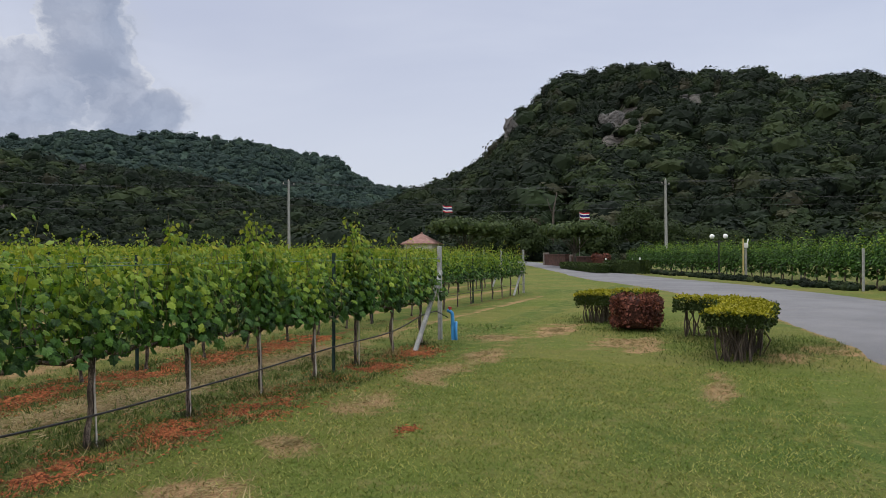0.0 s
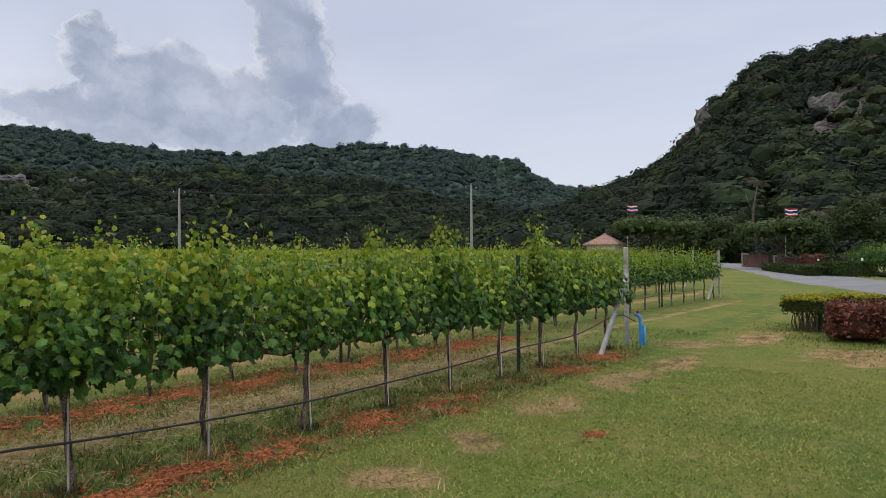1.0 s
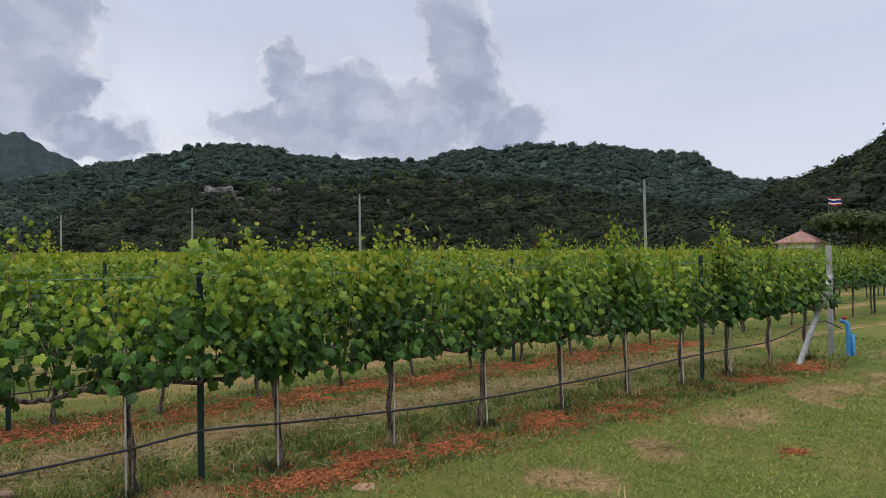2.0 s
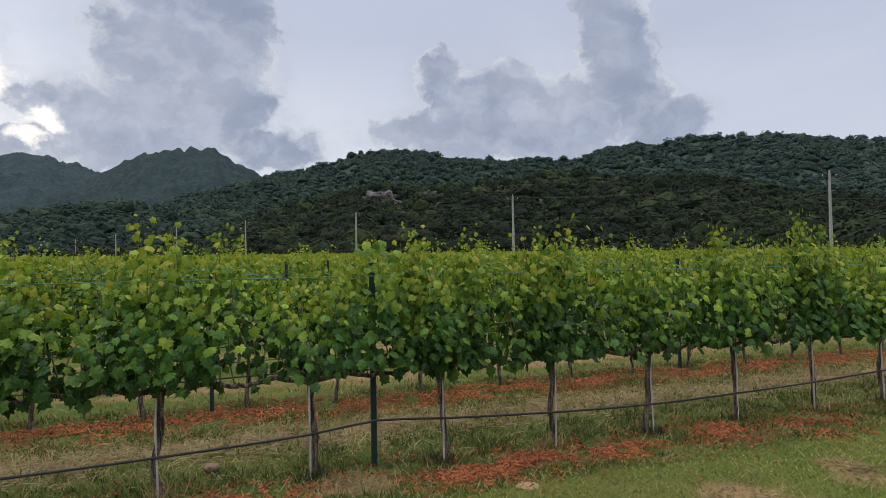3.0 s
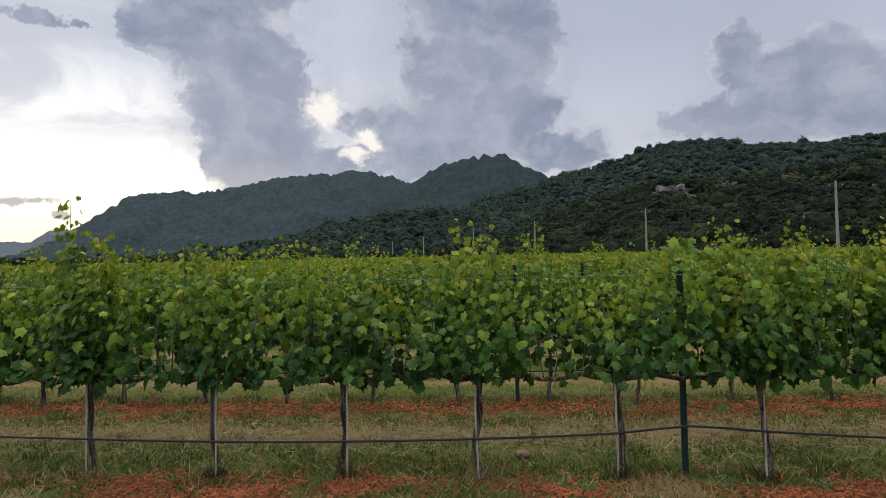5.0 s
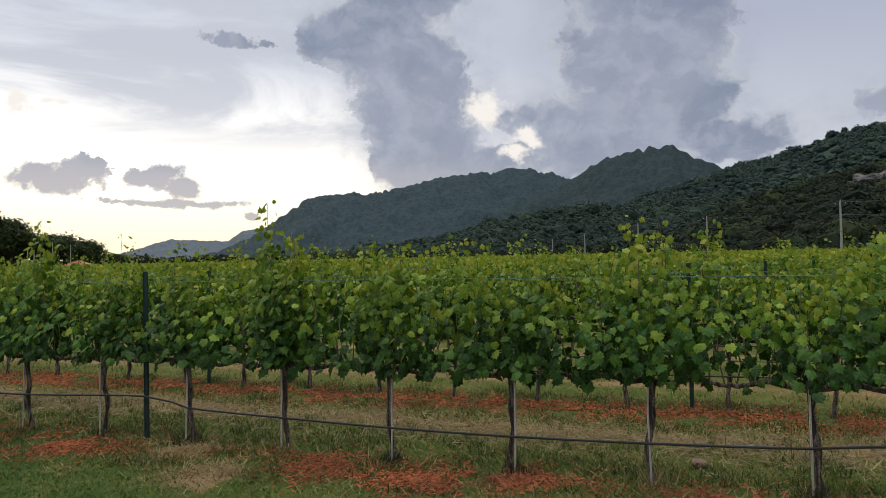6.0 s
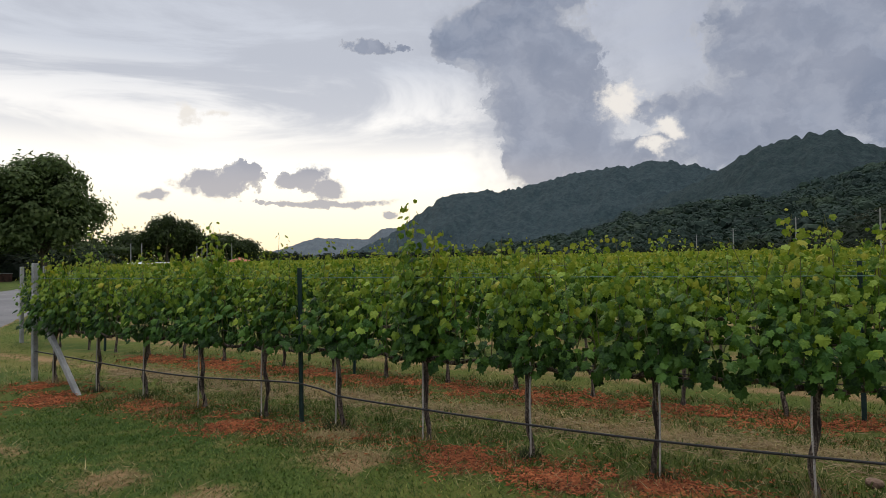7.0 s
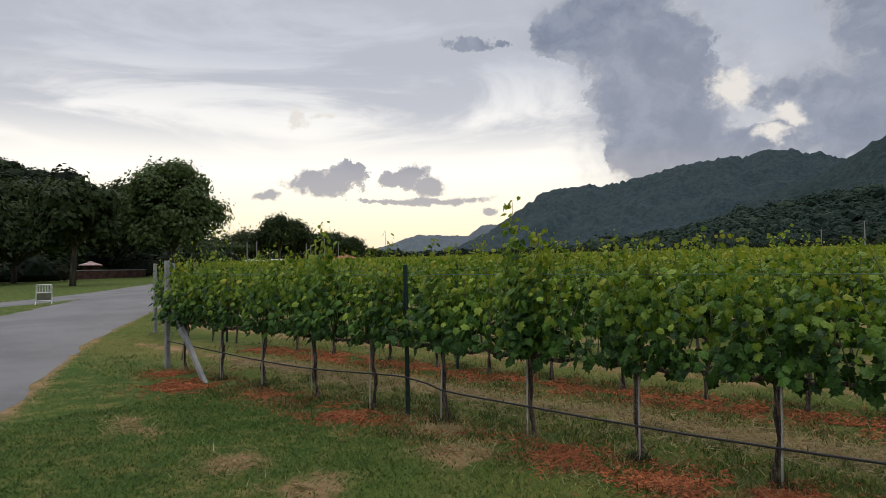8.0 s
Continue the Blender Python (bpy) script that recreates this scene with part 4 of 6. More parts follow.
for r in range(5, 64):
    x = -ROW * r
    n_end = min(41.0 + (r - 5) * 3.2, 66.0 - max(0, r - 18) * 1.05)
    s_end = max(-115.5, -31.4 - (r - 5) * 3.8)
    near = r < 14
    length = 20.0 if near else 40.0
    y = s_end
    while y < n_end:
        ob = piece("vine_row", pick.choice(BLOCKS if near else THIN), m=pose(x, y, rise(x)) @ Matrix.Diagonal((1, min(1.0, (n_end - y) / length), 1, 1)))
        tagged(ob, "long green row of trained grapevines", "vine row", "far rows of the vineyard", "stuff")
        y += length


# ---- trellis: posts, wires, hose ----
def steel_post(x, y, h=1.56, group="dark steel trellis posts"):
    bm = bmesh.new()
    outline = [(-0.022, -0.010), (-0.016, -0.010), (-0.016, -0.003), (0.016, -0.003), (0.016, -0.010), (0.022, -0.010), (0.022, 0.006), (0.004, 0.006), (0.004, 0.03), (-0.004, 0.03), (-0.004, 0.006), (-0.022, 0.006)]
    low, top = [bm.verts.new((x0, y0, -0.2)) for x0, y0 in outline], [bm.verts.new((x0, y0, h)) for x0, y0 in outline]
    for j in range(12):
        bm.faces.new((low[j], low[(j + 1) % 12], top[(j + 1) % 12], top[j]))
    bm.faces.new(top)
    ob = part("trellis_post", bm, M_POST)
    ob.matrix_basis = pose(x, y, rise(x), 0, 0, 90)
    return tagged(ob, "dark green steel trellis post between the vines", "post", group)


first_post = steel_post(-0.06, 1.0)
for y in (7.0, -5.0):
    copy_thing(first_post, pose(0.0, y, 0.0, 0.6, 0, 90))
for r in range(1, 6):
    y = -0.12 + 1.1 * (r - 1) - 6.2 * 6
    while y < 40:
        if SOUTH[r] < y < NORTH[r]:
            copy_thing(first_post, pose(-ROW * r, y, rise(-ROW * r), 0, 0, 90))
        y += 6.2


def end_post(x, y, out, label="grey concrete end post with a slanting brace"):
    """A square concrete post with a brace that leans against it from the row's side."""
    e = thing("end_post", (x, y, rise(x)), label, "post", "concrete end posts")
    part("post", box(bmesh.new(), (-0.034, -0.034, -0.3), (0.034, 0.034, 1.68), 0.007), M_CONCRETE, e)
    a, b = Vector((0.24 if x > -1 else 0.08, -out * 1.55, -0.05)), Vector((0.05, -out * 0.05, 1.22))
    d = (b - a)
    m = Matrix.Translation((a + b) / 2) @ d.to_track_quat("Z", "Y").to_matrix().to_4x4()
    part("brace", box(bmesh.new(), (-0.03, -0.034, -d.length / 2), (0.03, 0.034, d.length / 2), 0.008), M_CONCRETE, e, m=m)
    return e


for r in range(0, 5):
    end_post(-ROW * r, NORTH[r], 1)
    end_post(-ROW * r, SOUTH[r], -1)


def wire(name, a, b, z, radius, mat, label, sag=0.0, wobble=0.0, every=1.0, sides=4):
    n = max(2, int(abs(b[1] - a[1]) / every))
    pts = []
    for i in range(n + 1):
        t = i / n
        pts.append((a[0] + (b[0] - a[0]) * t + wobble * 0.3 * math.sin(i * 1.7), a[1] + (b[1] - a[1]) * t, z - sag * math.sin(t * math.pi) + wobble * math.sin(i * 2.1) + rise(a[0])))
    ob = part(name, tube(bmesh.new(), pts, radius, sides), mat, smooth=True)
    return tagged(ob, label, "wire" if name != "drip_hose" else "hose")


for r in range(0, 5):
    a, b = (-ROW * r, SOUTH[r]), (-ROW * r, NORTH[r])
    for z in (1.46, 0.88) if r < 2 else (1.46,):
        wire("trellis_wire", a, b, z, 0.0033 if r == 0 else 0.0025, M_WIRE if z > 1.2 else M_CABLE, "taut green coated trellis wire along the vines" if z > 1.2 else "taut dark steel trellis wire along the vines")
HOSE = [(0.045, -10.0, 0.44), (0.045, -7, 0.34), (0.045, -5.0, 0.40), (0.045, -4.5, 0.32), (0.045, -3.5, 0.29), (0.045, -2.5, 0.27), (0.045, -1.5, 0.27), (0.045, -0.5, 0.29), (0.045, 0.5, 0.33), (0.045, 1.0, 0.38), (0.045, 1.55, 0.34), (0.045, 2.5, 0.29), (0.045, 3.5, 0.26), (0.045, 4.5, 0.27), (0.045, 5.5, 0.29),
        (0.045, 6.9, 0.34), (0.045, 8.5, 0.36), (0.05, 9.6, 0.52), (0.1, 10.0, 0.55), (0.22, 10.25, 0.42)]
tagged(part("drip_hose", tube(bmesh.new(), smooth_path(HOSE, 0.25), 0.009, 6), M_HOSE, smooth=True), "black drip irrigation hose tied to the trunks", "hose")
for r in (1, 2):
    wire("drip_hose", (-ROW * r + 0.04, SOUTH[r]), (-ROW * r + 0.04, NORTH[r]), 0.36, 0.009, M_HOSE, "black drip irrigation hose tied to the trunks", wobble=0.02)


# ---- utility poles and cables ----
def utility_pole(x, y, h, label="tall grey concrete utility pole beyond the vineyard"):
    e = thing("utility_pole", (x, y, rise(x) - 0.1), label, "utility pole", "poles of the power line", turn=60)
    bm = bmesh.new()
    tube(bm, [(0, 0, -0.3), (0, 0, h * 0.5), (0, 0, h)], [0.20, 0.165, 0.125], 8)
    part("pole", bm, M_CONCRETE, e)
    part("crossarm", box(bmesh.new(), (-0.75, -0.05, h - 0.55), (0.75, 0.05, h - 0.43)), M_CABLE, e, "thin dark steel crossarm")
    for o in (-0.68, 0.0, 0.68):
        top = h - 0.43 if o else h
        part("insulator", tube(bmesh.new(), [(o, 0, top), (o, 0, top + 0.08), (o, 0, top + 0.2)], [0.05, 0.07, 0.03], 8), M_STAKE, e, "pale ceramic insulator")
    return e


def off(az, d):
    """A place at a compass angle and distance from where the walk starts."""
    g = radians(az)
    return EYE.x - math.sin(g) * d, EYE.y + math.cos(g) * d


POLES = [(off(-36, 92), 10.2), (off(4.6, 80), 10.2), (off(37.5, 80), 10.8), (off(62.6, 90), 11.0), (off(76.7, 115), 11.0), (off(86.2, 142), 11.4), (off(91.7, 170), 12.2), (off(96.2, 205), 11.6), (off(99.0, 240), 11.6)]
for (px_, py_), h in POLES:
    utility_pole(px_, py_, h - rise(px_))
for ((ax, ay), ah), ((bx, by), bh) in zip(POLES, POLES[1:]):
    for o, drop in ((-0.6, 0.25), (0.6, 0.25), (0.0, 2.2), (0.0, 3.0)):
        pts = [(ax + (bx - ax) * t, ay + (by - ay) * t + o, ah + (bh - ah) * t - drop - 0.9 * 4 * t * (1 - t)) for t in (0, 0.15, 0.3, 0.5, 0.7, 0.85, 1.0)]
        tagged(part("power_cable", tube(bmesh.new(), pts, 0.012, 4), M_CABLE, smooth=True), "thin dark power cable between the poles", "cable", "cables of the power line")


# ---- trees ----
def leafy(rng, n, size, lumps):
    """Leaf sprays spread over the outside of several lumps (centre, radii)."""
    tri, way = [], []
    weights = np.array([r[0] * r[2] for c, r in lumps])
    for (c, r), w in zip(lumps, weights / weights.sum()):
        t = shell(max(12, int(n * w)), 1.0, rng)
        mid = t.mean(axis=1, keepdims=True)
        mid[..., 2] = np.where(rng.random(mid[..., 2].shape) < 0.3, -np.abs(mid[..., 2]), mid[..., 2])
        q = mid * rng.uniform(0.65, 1.12, (len(t), 1, 1)) * np.array(r) + (t - t.mean(axis=1, keepdims=True)) * size
        way.append(unit(unit(q) + np.array([0.0, 0.0, 0.2]) + rng.normal(size=(len(t), 1, 3)) * 0.35))
        tri.append(q + np.array(c))
    v = np.concatenate(tri).reshape(-1, 3)
    return v, np.arange(len(v)).reshape(-1, 3), np.concatenate(way).reshape(-1, 3)


def tree(name, x, y, height, spread, seed, label, n=2200, leaf=0.22, low=0.35, umbrella=False, mat=None, group=""):
    """A tapered trunk, forking limbs and a crown of many leaf sprays in uneven lumps."""
    rng = np.random.default_rng(seed)
    t = thing(name, (x, y, rise(x) - 0.05), label, "tree", group)
    fork = height * low
    bend = rng.uniform(-0.25, 0.25, 2)
    r0 = 0.022 * height + 0.05
    part("trunk", tube(bmesh.new(), [(0, 0, -0.2), (bend[0] * 0.4, bend[1] * 0.4, fork * 0.5), (bend[0], bend[1], fork), (bend[0] * 1.2, bend[1], height * 0.8)], [r0 * 1.25, r0, r0 * 0.8, r0 * 0.2], 8), M_TREEBARK, t, smooth=True)
    lumps = []
    count = 9 if umbrella else 13
    for i in range(count):
        a = i * 2.4 + rng.uniform(-0.4, 0.4)
        q = (i + 0.5) / count
        if umbrella:
            rad, z = spread * 0.40 * math.sqrt(q) * rng.uniform(0.8, 1.15), height * rng.uniform(0.74, 0.86)
            size = (spread * 0.20, spread * 0.20, height * 0.13)
        else:
            z = fork + (height - fork) * (0.12 + 0.80 * q)
            rad = spread * 0.36 * math.sin(math.pi * min(0.97, 0.22 + 0.72 * q)) * rng.uniform(0.6, 1.2)
            k = spread * rng.uniform(0.15, 0.25)
            size = (k, k, k * 0.8)
        c = (bend[0] + rad * math.cos(a), bend[1] + rad * math.sin(a), z)
        lumps.append((c, size))
        part("limb", tube(bmesh.new(), [(bend[0] * 0.9, bend[1] * 0.9, fork * rng.uniform(0.75, 1.0)), ((bend[0] + c[0]) * 0.5, (bend[1] + c[1]) * 0.5, (fork + c[2]) * 0.5 + 0.1), c], [r0 * 0.42, r0 * 0.25, 0.02], 5), M_TREEBARK, t, smooth=True)
    v, f, way = leafy(rng, n, leaf, lumps)
    piece("crown", mesh_of("crown", v, f, mat or M_TREE, normals=way), t, kind="stuff")
    return t


gx, gy = off(22.0, 64)
tree("umbrella_tree", gx, gy, 4.9, 8.4, 21, "low spreading dark green tree by the gate", 5000, 0.22, umbrella=True, mat=M_GATE, group="trees by the gate")
gx, gy = off(12.2, 64)
tree("umbrella_tree", gx, gy, 4.7, 6.6, 22, "low spreading dark green tree by the gate", 4600, 0.22, umbrella=True, mat=M_GATE, group="trees by the gate")
for az, d, h, w, s in [(7.0, 118, 9.5, 9, 23), (10.5, 100, 6.0, 8, 24), (16.5, 96, 6.0, 7, 25), (4.0, 125, 6.5, 9, 26), (-4.5, 130, 5.0, 12, 27), (0.5, 122, 5.0, 9, 28), (-10, 132, 5.5, 12, 29), (19.0, 110, 7.0, 9, 30)]:
    gx, gy = off(az, d)
    tree("roadside_tree", gx, gy, h, w, s, "bushy green tree at the foot of the forested hill", 6500, 0.22, low=0.22, mat=M_RAIN, group="trees at the hill's foot")
gx, gy = off(14.2, 120)
dead = thing("bare_tree", (gx, gy, 0), "pale bare dead tree trunk among dark trees", "tree")
part("trunk", tube(bmesh.new(), [(0, 0, -0.3), (0.15, 0, 5), (0.3, 0.2, 9.2), (1.0, 0.1, 13.0)], [0.30, 0.25, 0.18, 0.05], 8), M_TREEBARK, dead, smooth=True)
part("limb", tube(bmesh.new(), [(0.25, 0.1, 8.5), (-0.5, 0, 10.5), (-0.9, 0.1, 12.0)], [0.12, 0.08, 0.03], 6), M_TREEBARK, dead, smooth=True)

# trees beyond the lane in the south
for az, d, h, w, s, lab in [(152.9, 86, 14.4, 11.5, 31, "large rounded dark tree beyond the lane"), (160.2, 60, 8.2, 6.5, 32, "dark tree with a pale straight trunk on the verge"), (157.0, 96, 12.0, 11.0, 33, "dark tree beyond the lane"), (164.0, 78, 9.6, 11.0, 34, "dark tree beyond the lane"),
                            (168.5, 72, 10.5, 11.0, 35, "dark tree beyond the lane"), (162.0, 100, 12.0, 12.0, 36, "dark tree beyond the lane"), (155.0, 110, 11.5, 11.0, 43, "dark tree beyond the lane")]:
    gx, gy = off(az, d)
    tree("shade_tree", gx, gy, h, w, s, lab, 15000 if s == 31 else 9000, 0.28, low=0.44 if s == 32 else 0.24, mat=M_TREE if s == 31 else M_RAIN, group="shade trees beyond the lane")
for az, d, h, w, s in [(147.6, 165, 7.4, 13, 37), (146.0, 170, 8.0, 12, 38), (144.3, 160, 11.4, 8, 39), (143.0, 165, 10.5, 9, 40), (141.6, 175, 8.8, 10, 41), (139.6, 185, 8.2, 10, 42), (138.2, 185, 7.4, 8, 44), (136.3, 240, 6.5, 10, 45), (149.0, 150, 6.0, 12, 46), (140.6, 190, 9.0, 7, 47), (145.1, 168, 8.8, 9, 48), (142.3, 178, 7.6, 9, 49), (137.3, 210, 6.2, 10, 50)]:
    gx, gy = off(az, d)
    tree("far_tree", gx, gy, h * 1.2 - rise(gx), w * 1.3, s, "dark evening tree on the edge of the vineyard", 3600, 0.34, low=0.42, umbrella=s in (41, 45, 46, 50), mat=M_RAIN, group="far trees at the vineyard's edge")
rng = np.random.default_rng(77)
spots_, sizes_, bank_, bsize_ = [], [], [], []
for az in np.arange(20, 151, 0.42):
    d = (105 + 60 * abs(math.sin(radians(az * 2.1)))) if az < 75 else 175 + (az - 75) * 2.0
    gx, gy = off(az + rng.uniform(-0.2, 0.2), d * rng.uniform(1.0, 1.15))
    z = d * 0.0115 * rng.uniform(0.6, 1.3)
    spots_.append((gx, gy, rise(gx) + z * 0.45))
    sizes_.append(z)
for az in np.arange(148, 176, 0.45):
    for d0 in (94, 104) if az < 161.4 else (84, 92, 104):
        gx, gy = off(az, d0 + rng.uniform(0, 8))
        if az > 148.5:
            bank_.append((gx, gy, 1.0))
            bsize_.append((2.4 if d0 < 90 else 3.2) * rng.uniform(0.6, 1.3))
for az in np.arange(-24, 22, 0.33):
    for d0 in (98, 112, 128, 150):
        gx, gy = off(az, d0 + rng.uniform(-6, 6))
        z = (0.9 + (d0 - 98) * 0.042) * rng.uniform(0.6, 1.4)
        spots_.append((gx, gy, rise(gx) + 0.5 * z + (d0 - 98) * 0.05))
        sizes_.append(z)
crowns("dark_thicket", bank_, bsize_, rng, M_FOREST, per=240, label="dark thicket under the trees beyond the lane", flat=0.8, clump=0.10)
crowns("scrub", spots_, sizes_, rng, M_FOREST, per=90, label="low dark scrub along the vineyard's edge", flat=0.8, clump=0.24)


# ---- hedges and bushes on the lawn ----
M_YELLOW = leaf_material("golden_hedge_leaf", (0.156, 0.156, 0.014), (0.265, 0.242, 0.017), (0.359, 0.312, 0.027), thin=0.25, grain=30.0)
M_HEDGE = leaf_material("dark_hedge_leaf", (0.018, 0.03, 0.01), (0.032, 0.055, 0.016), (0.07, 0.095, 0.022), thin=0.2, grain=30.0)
M_REDLEAF = leaf_material("copper_red_leaf", (0.022, 0.016, 0.012), (0.095, 0.036, 0.028), (0.30, 0.11, 0.075), thin=0.2, grain=30.0)
M_STEM = streaked("hedge_stem", (0.055, 0.042, 0.032), (0.13, 0.105, 0.08), 22.0)


def sprigs(name, pts, normals, size, rng, mat, parent, label=""):
    """Small pointed leaves standing out from a clipped surface."""
    n = len(pts)
    d = normals + rng.normal(size=(n, 3)) * 0.55
    d /= np.linalg.norm(d, axis=1)[:, None]
    u = np.cross(d, rng.normal(size=(n, 3)))
    u /= np.linalg.norm(u, axis=1)[:, None]
    w = np.cross(d, u)
    s = size * rng.uniform(0.6, 1.3, (n, 1))
    v = np.stack([pts, pts + u * s * 0.32 + w * s * 0.5 + d * s * 0.12, pts + w * s + d * s * 0.3, pts - u * s * 0.32 + w * s * 0.5 + d * s * 0.12], 1).reshape(-1, 3)
    q = np.arange(n)[:, None] * 4
    f = np.concatenate([q + np.array([0, 1, 2]), q + np.array([0, 2, 3])])
    way = np.repeat(unit(normals + rng.normal(size=(n, 3)) * 0.4), 4, axis=0)
    return piece(name, mesh_of(name, v, f, mat, normals=way), parent, label=label, kind="stuff")


def clipped_hedge(at, line, width, z0, z1, label, top_mat, side_mat, stems, seed, leaf=0.05, dens=900, roundness=0.12, cat="hedge"):
    """A clipped hedge along a line: leafy top and sides over bare stems."""
    rng = np.random.default_rng(seed)
    t = thing("clipped_hedge" if cat == "hedge" else "round_bush", (*at, rise(at[0])), label, cat, "clipped hedges on the lawn")
    path = smooth_path([(a - at[0], b - at[1], 0) for a, b in line], 0.1)
    P = np.array([p[:2] for p in path])
    D = np.gradient(P, axis=0)
    D /= np.linalg.norm(D, axis=1)[:, None]
    N = np.stack([D[:, 1], -D[:, 0]], 1)
    length = np.linalg.norm(np.diff(P, axis=0), axis=1).sum()
    half = width / 2

    def sample(n, top):
        i = rng.integers(0, len(P), n)
        ends = rng.random(n) < (0.0 if top else width / (length + width))
        o = rng.uniform(-half, half, n) if top else np.where(rng.random(n) < 0.5, -half, half) * 1.0
        if not top:
            o = np.where(ends, rng.uniform(-half, half, n), o)
            i = np.where(ends, np.where(rng.random(n) < 0.5, 0, len(P) - 1), i)
        z = np.full(n, z1) if top else rng.uniform(z0, z1, n)
        wob = np.array([0.035 * noise.noise((P[a][0] * 5 + at[0], P[a][1] * 5, b * 4)) for a, b in zip(i, o)])
        cut = np.clip((np.abs(o) / half - 0.75) / 0.25, 0, 1) if top else np.zeros(n)
        push = np.where(ends & (not top), np.where(i == 0, -1.0, 1.0), 0.0)[:, None] * D[i] * half * 0.5 * np.sqrt(np.clip(1 - (o / half) ** 2, 0, 1))[:, None]
        stretch = np.where((i < 3) | (i > len(P) - 4), rng.uniform(0, 1, n), 0.0) if top else np.zeros(n)
        push = push + (stretch * half * 0.5 * np.sqrt(np.clip(1 - (o / half) ** 2, 0, 1)))[:, None] * np.where(i < 3, -1.0, 1.0)[:, None] * D[i]
        tuck = 0.0 if top else np.clip((z - z0) / (z1 - z0), 0, 1)
        shrink = 1.0 if top else 0.86 + 0.14 * np.sqrt(tuck)
        xy = P[i] + N[i] * (o * shrink)[:, None] + push
        pts = np.column_stack([xy, z + wob - cut * cut * roundness * 0.6])
        nrm = np.column_stack([np.zeros((n, 2)), np.ones(n)]) if top else np.column_stack([N[i] * np.sign(o)[:, None], np.full(n, 0.1)])
        return pts + rng.normal(size=(n, 3)) * 0.012, nrm

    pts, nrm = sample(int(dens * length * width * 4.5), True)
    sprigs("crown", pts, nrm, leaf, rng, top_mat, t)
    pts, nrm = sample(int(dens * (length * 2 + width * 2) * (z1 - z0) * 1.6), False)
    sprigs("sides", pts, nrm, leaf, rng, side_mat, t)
    core_v, core_f = [], []
    for (qx, qy), (nx_, ny_) in zip(P, N):
        for o, z in ((-0.86, z0 + 0.03), (0.86, z0 + 0.03), (0.9, z1 - 0.03), (-0.9, z1 - 0.03)):
            core_v.append((qx + nx_ * o * half, qy + ny_ * o * half, z))
    for i in range(len(P) - 1):
        for c in range(4):
            core_f.append((i * 4 + c, i * 4 + (c + 1) % 4, i * 4 + 4 + (c + 1) % 4, i * 4 + 4 + c))
    e = (len(P) - 1) * 4
    core_f += [(3, 2, 1, 0), (e, e + 1, e + 2, e + 3)]
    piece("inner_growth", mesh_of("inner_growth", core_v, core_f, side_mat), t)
    for _ in range(stems):
        i = rng.integers(0, len(P))
        o = rng.uniform(-0.75, 0.75) * half
        b = P[i] + N[i] * o * 0.72
        c = P[i] + N[i] * o
        w = rng.normal(size=2) * 0.05
        part("stem", tube(bmesh.new(), [(b[0], b[1], -0.06), (b[0] + w[0], b[1] + w[1], z0 * 0.5), (c[0] - w[0], c[1] - w[1], z0 + 0.08)], [0.014, 0.011, 0.008], 5), M_STEM, t)
    return t


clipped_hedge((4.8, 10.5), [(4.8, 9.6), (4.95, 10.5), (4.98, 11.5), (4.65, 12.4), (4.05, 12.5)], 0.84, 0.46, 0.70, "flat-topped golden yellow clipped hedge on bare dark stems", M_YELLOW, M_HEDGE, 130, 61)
def round_bush(x, y, rx, ry, h, label, mat, seed, leaf=0.05, n=5200):
    """A clipped dome of small leaves round a dense inside."""
    rng = np.random.default_rng(seed)
    t = thing("round_bush", (x, y, rise(x)), label, "bush", "clipped hedges on the lawn")
    d = rng.normal(size=(n, 3))
    d[:, 2] = np.abs(d[:, 2]) * 0.9 - 0.25
    d /= np.linalg.norm(d, axis=1)[:, None]
    square = np.sign(d) * np.abs(d) ** 0.44
    wob = np.array([1 + 0.10 * noise.noise((a * 3, b * 3, c * 3 + seed)) for a, b, c in d])
    pts = square * wob[:, None] * np.array([rx, ry, h * 0.5]) + np.array([0, 0, h * 0.5])
    pts[:, 2] = np.clip(pts[:, 2], 0.03, None)
    sprigs("crown", pts, d, leaf, rng, mat, t)
    bm = bmesh.new()
    bmesh.ops.create_icosphere(bm, subdivisions=3, radius=1.0)
    for v in bm.verts:
        v.co = Vector([math.copysign(abs(c) ** 0.44, c) for c in v.co])
        v.co = Vector((v.co.x * rx * 0.88, v.co.y * ry * 0.88, v.co.z * h * 0.44 + h * 0.5))
    part("inner_growth", bm, mat, t)
    return t


round_bush(3.08, 13.0, 0.45, 0.44, 0.69, "rounded copper-red clipped bush on the lawn", M_REDLEAF, 62, leaf=0.065, n=6000)
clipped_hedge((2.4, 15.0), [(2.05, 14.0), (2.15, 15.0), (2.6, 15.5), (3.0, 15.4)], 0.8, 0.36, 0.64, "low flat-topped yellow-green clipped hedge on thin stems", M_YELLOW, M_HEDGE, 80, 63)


# ---- gate, walls and roadside things in the north ----
M_BRICK = mottled("red_brown_masonry", (0.055, 0.030, 0.024), (0.13, 0.066, 0.05), 2.5)
M_CRAGSTONE = mottled("weathered_masonry", (0.13, 0.105, 0.09), (0.24, 0.205, 0.18), 3.0)
M_ROOF = mottled("red_brown_roof_tiles", (0.20, 0.105, 0.085), (0.30, 0.17, 0.14), 3.0)
M_PLASTER = mottled("cream_plaster", (0.50, 0.46, 0.40), (0.62, 0.58, 0.52), 1.5)
M_WHITE = mottled("white_paint", (0.66, 0.66, 0.64), (0.80, 0.80, 0.78), 6.0, rough=0.5)
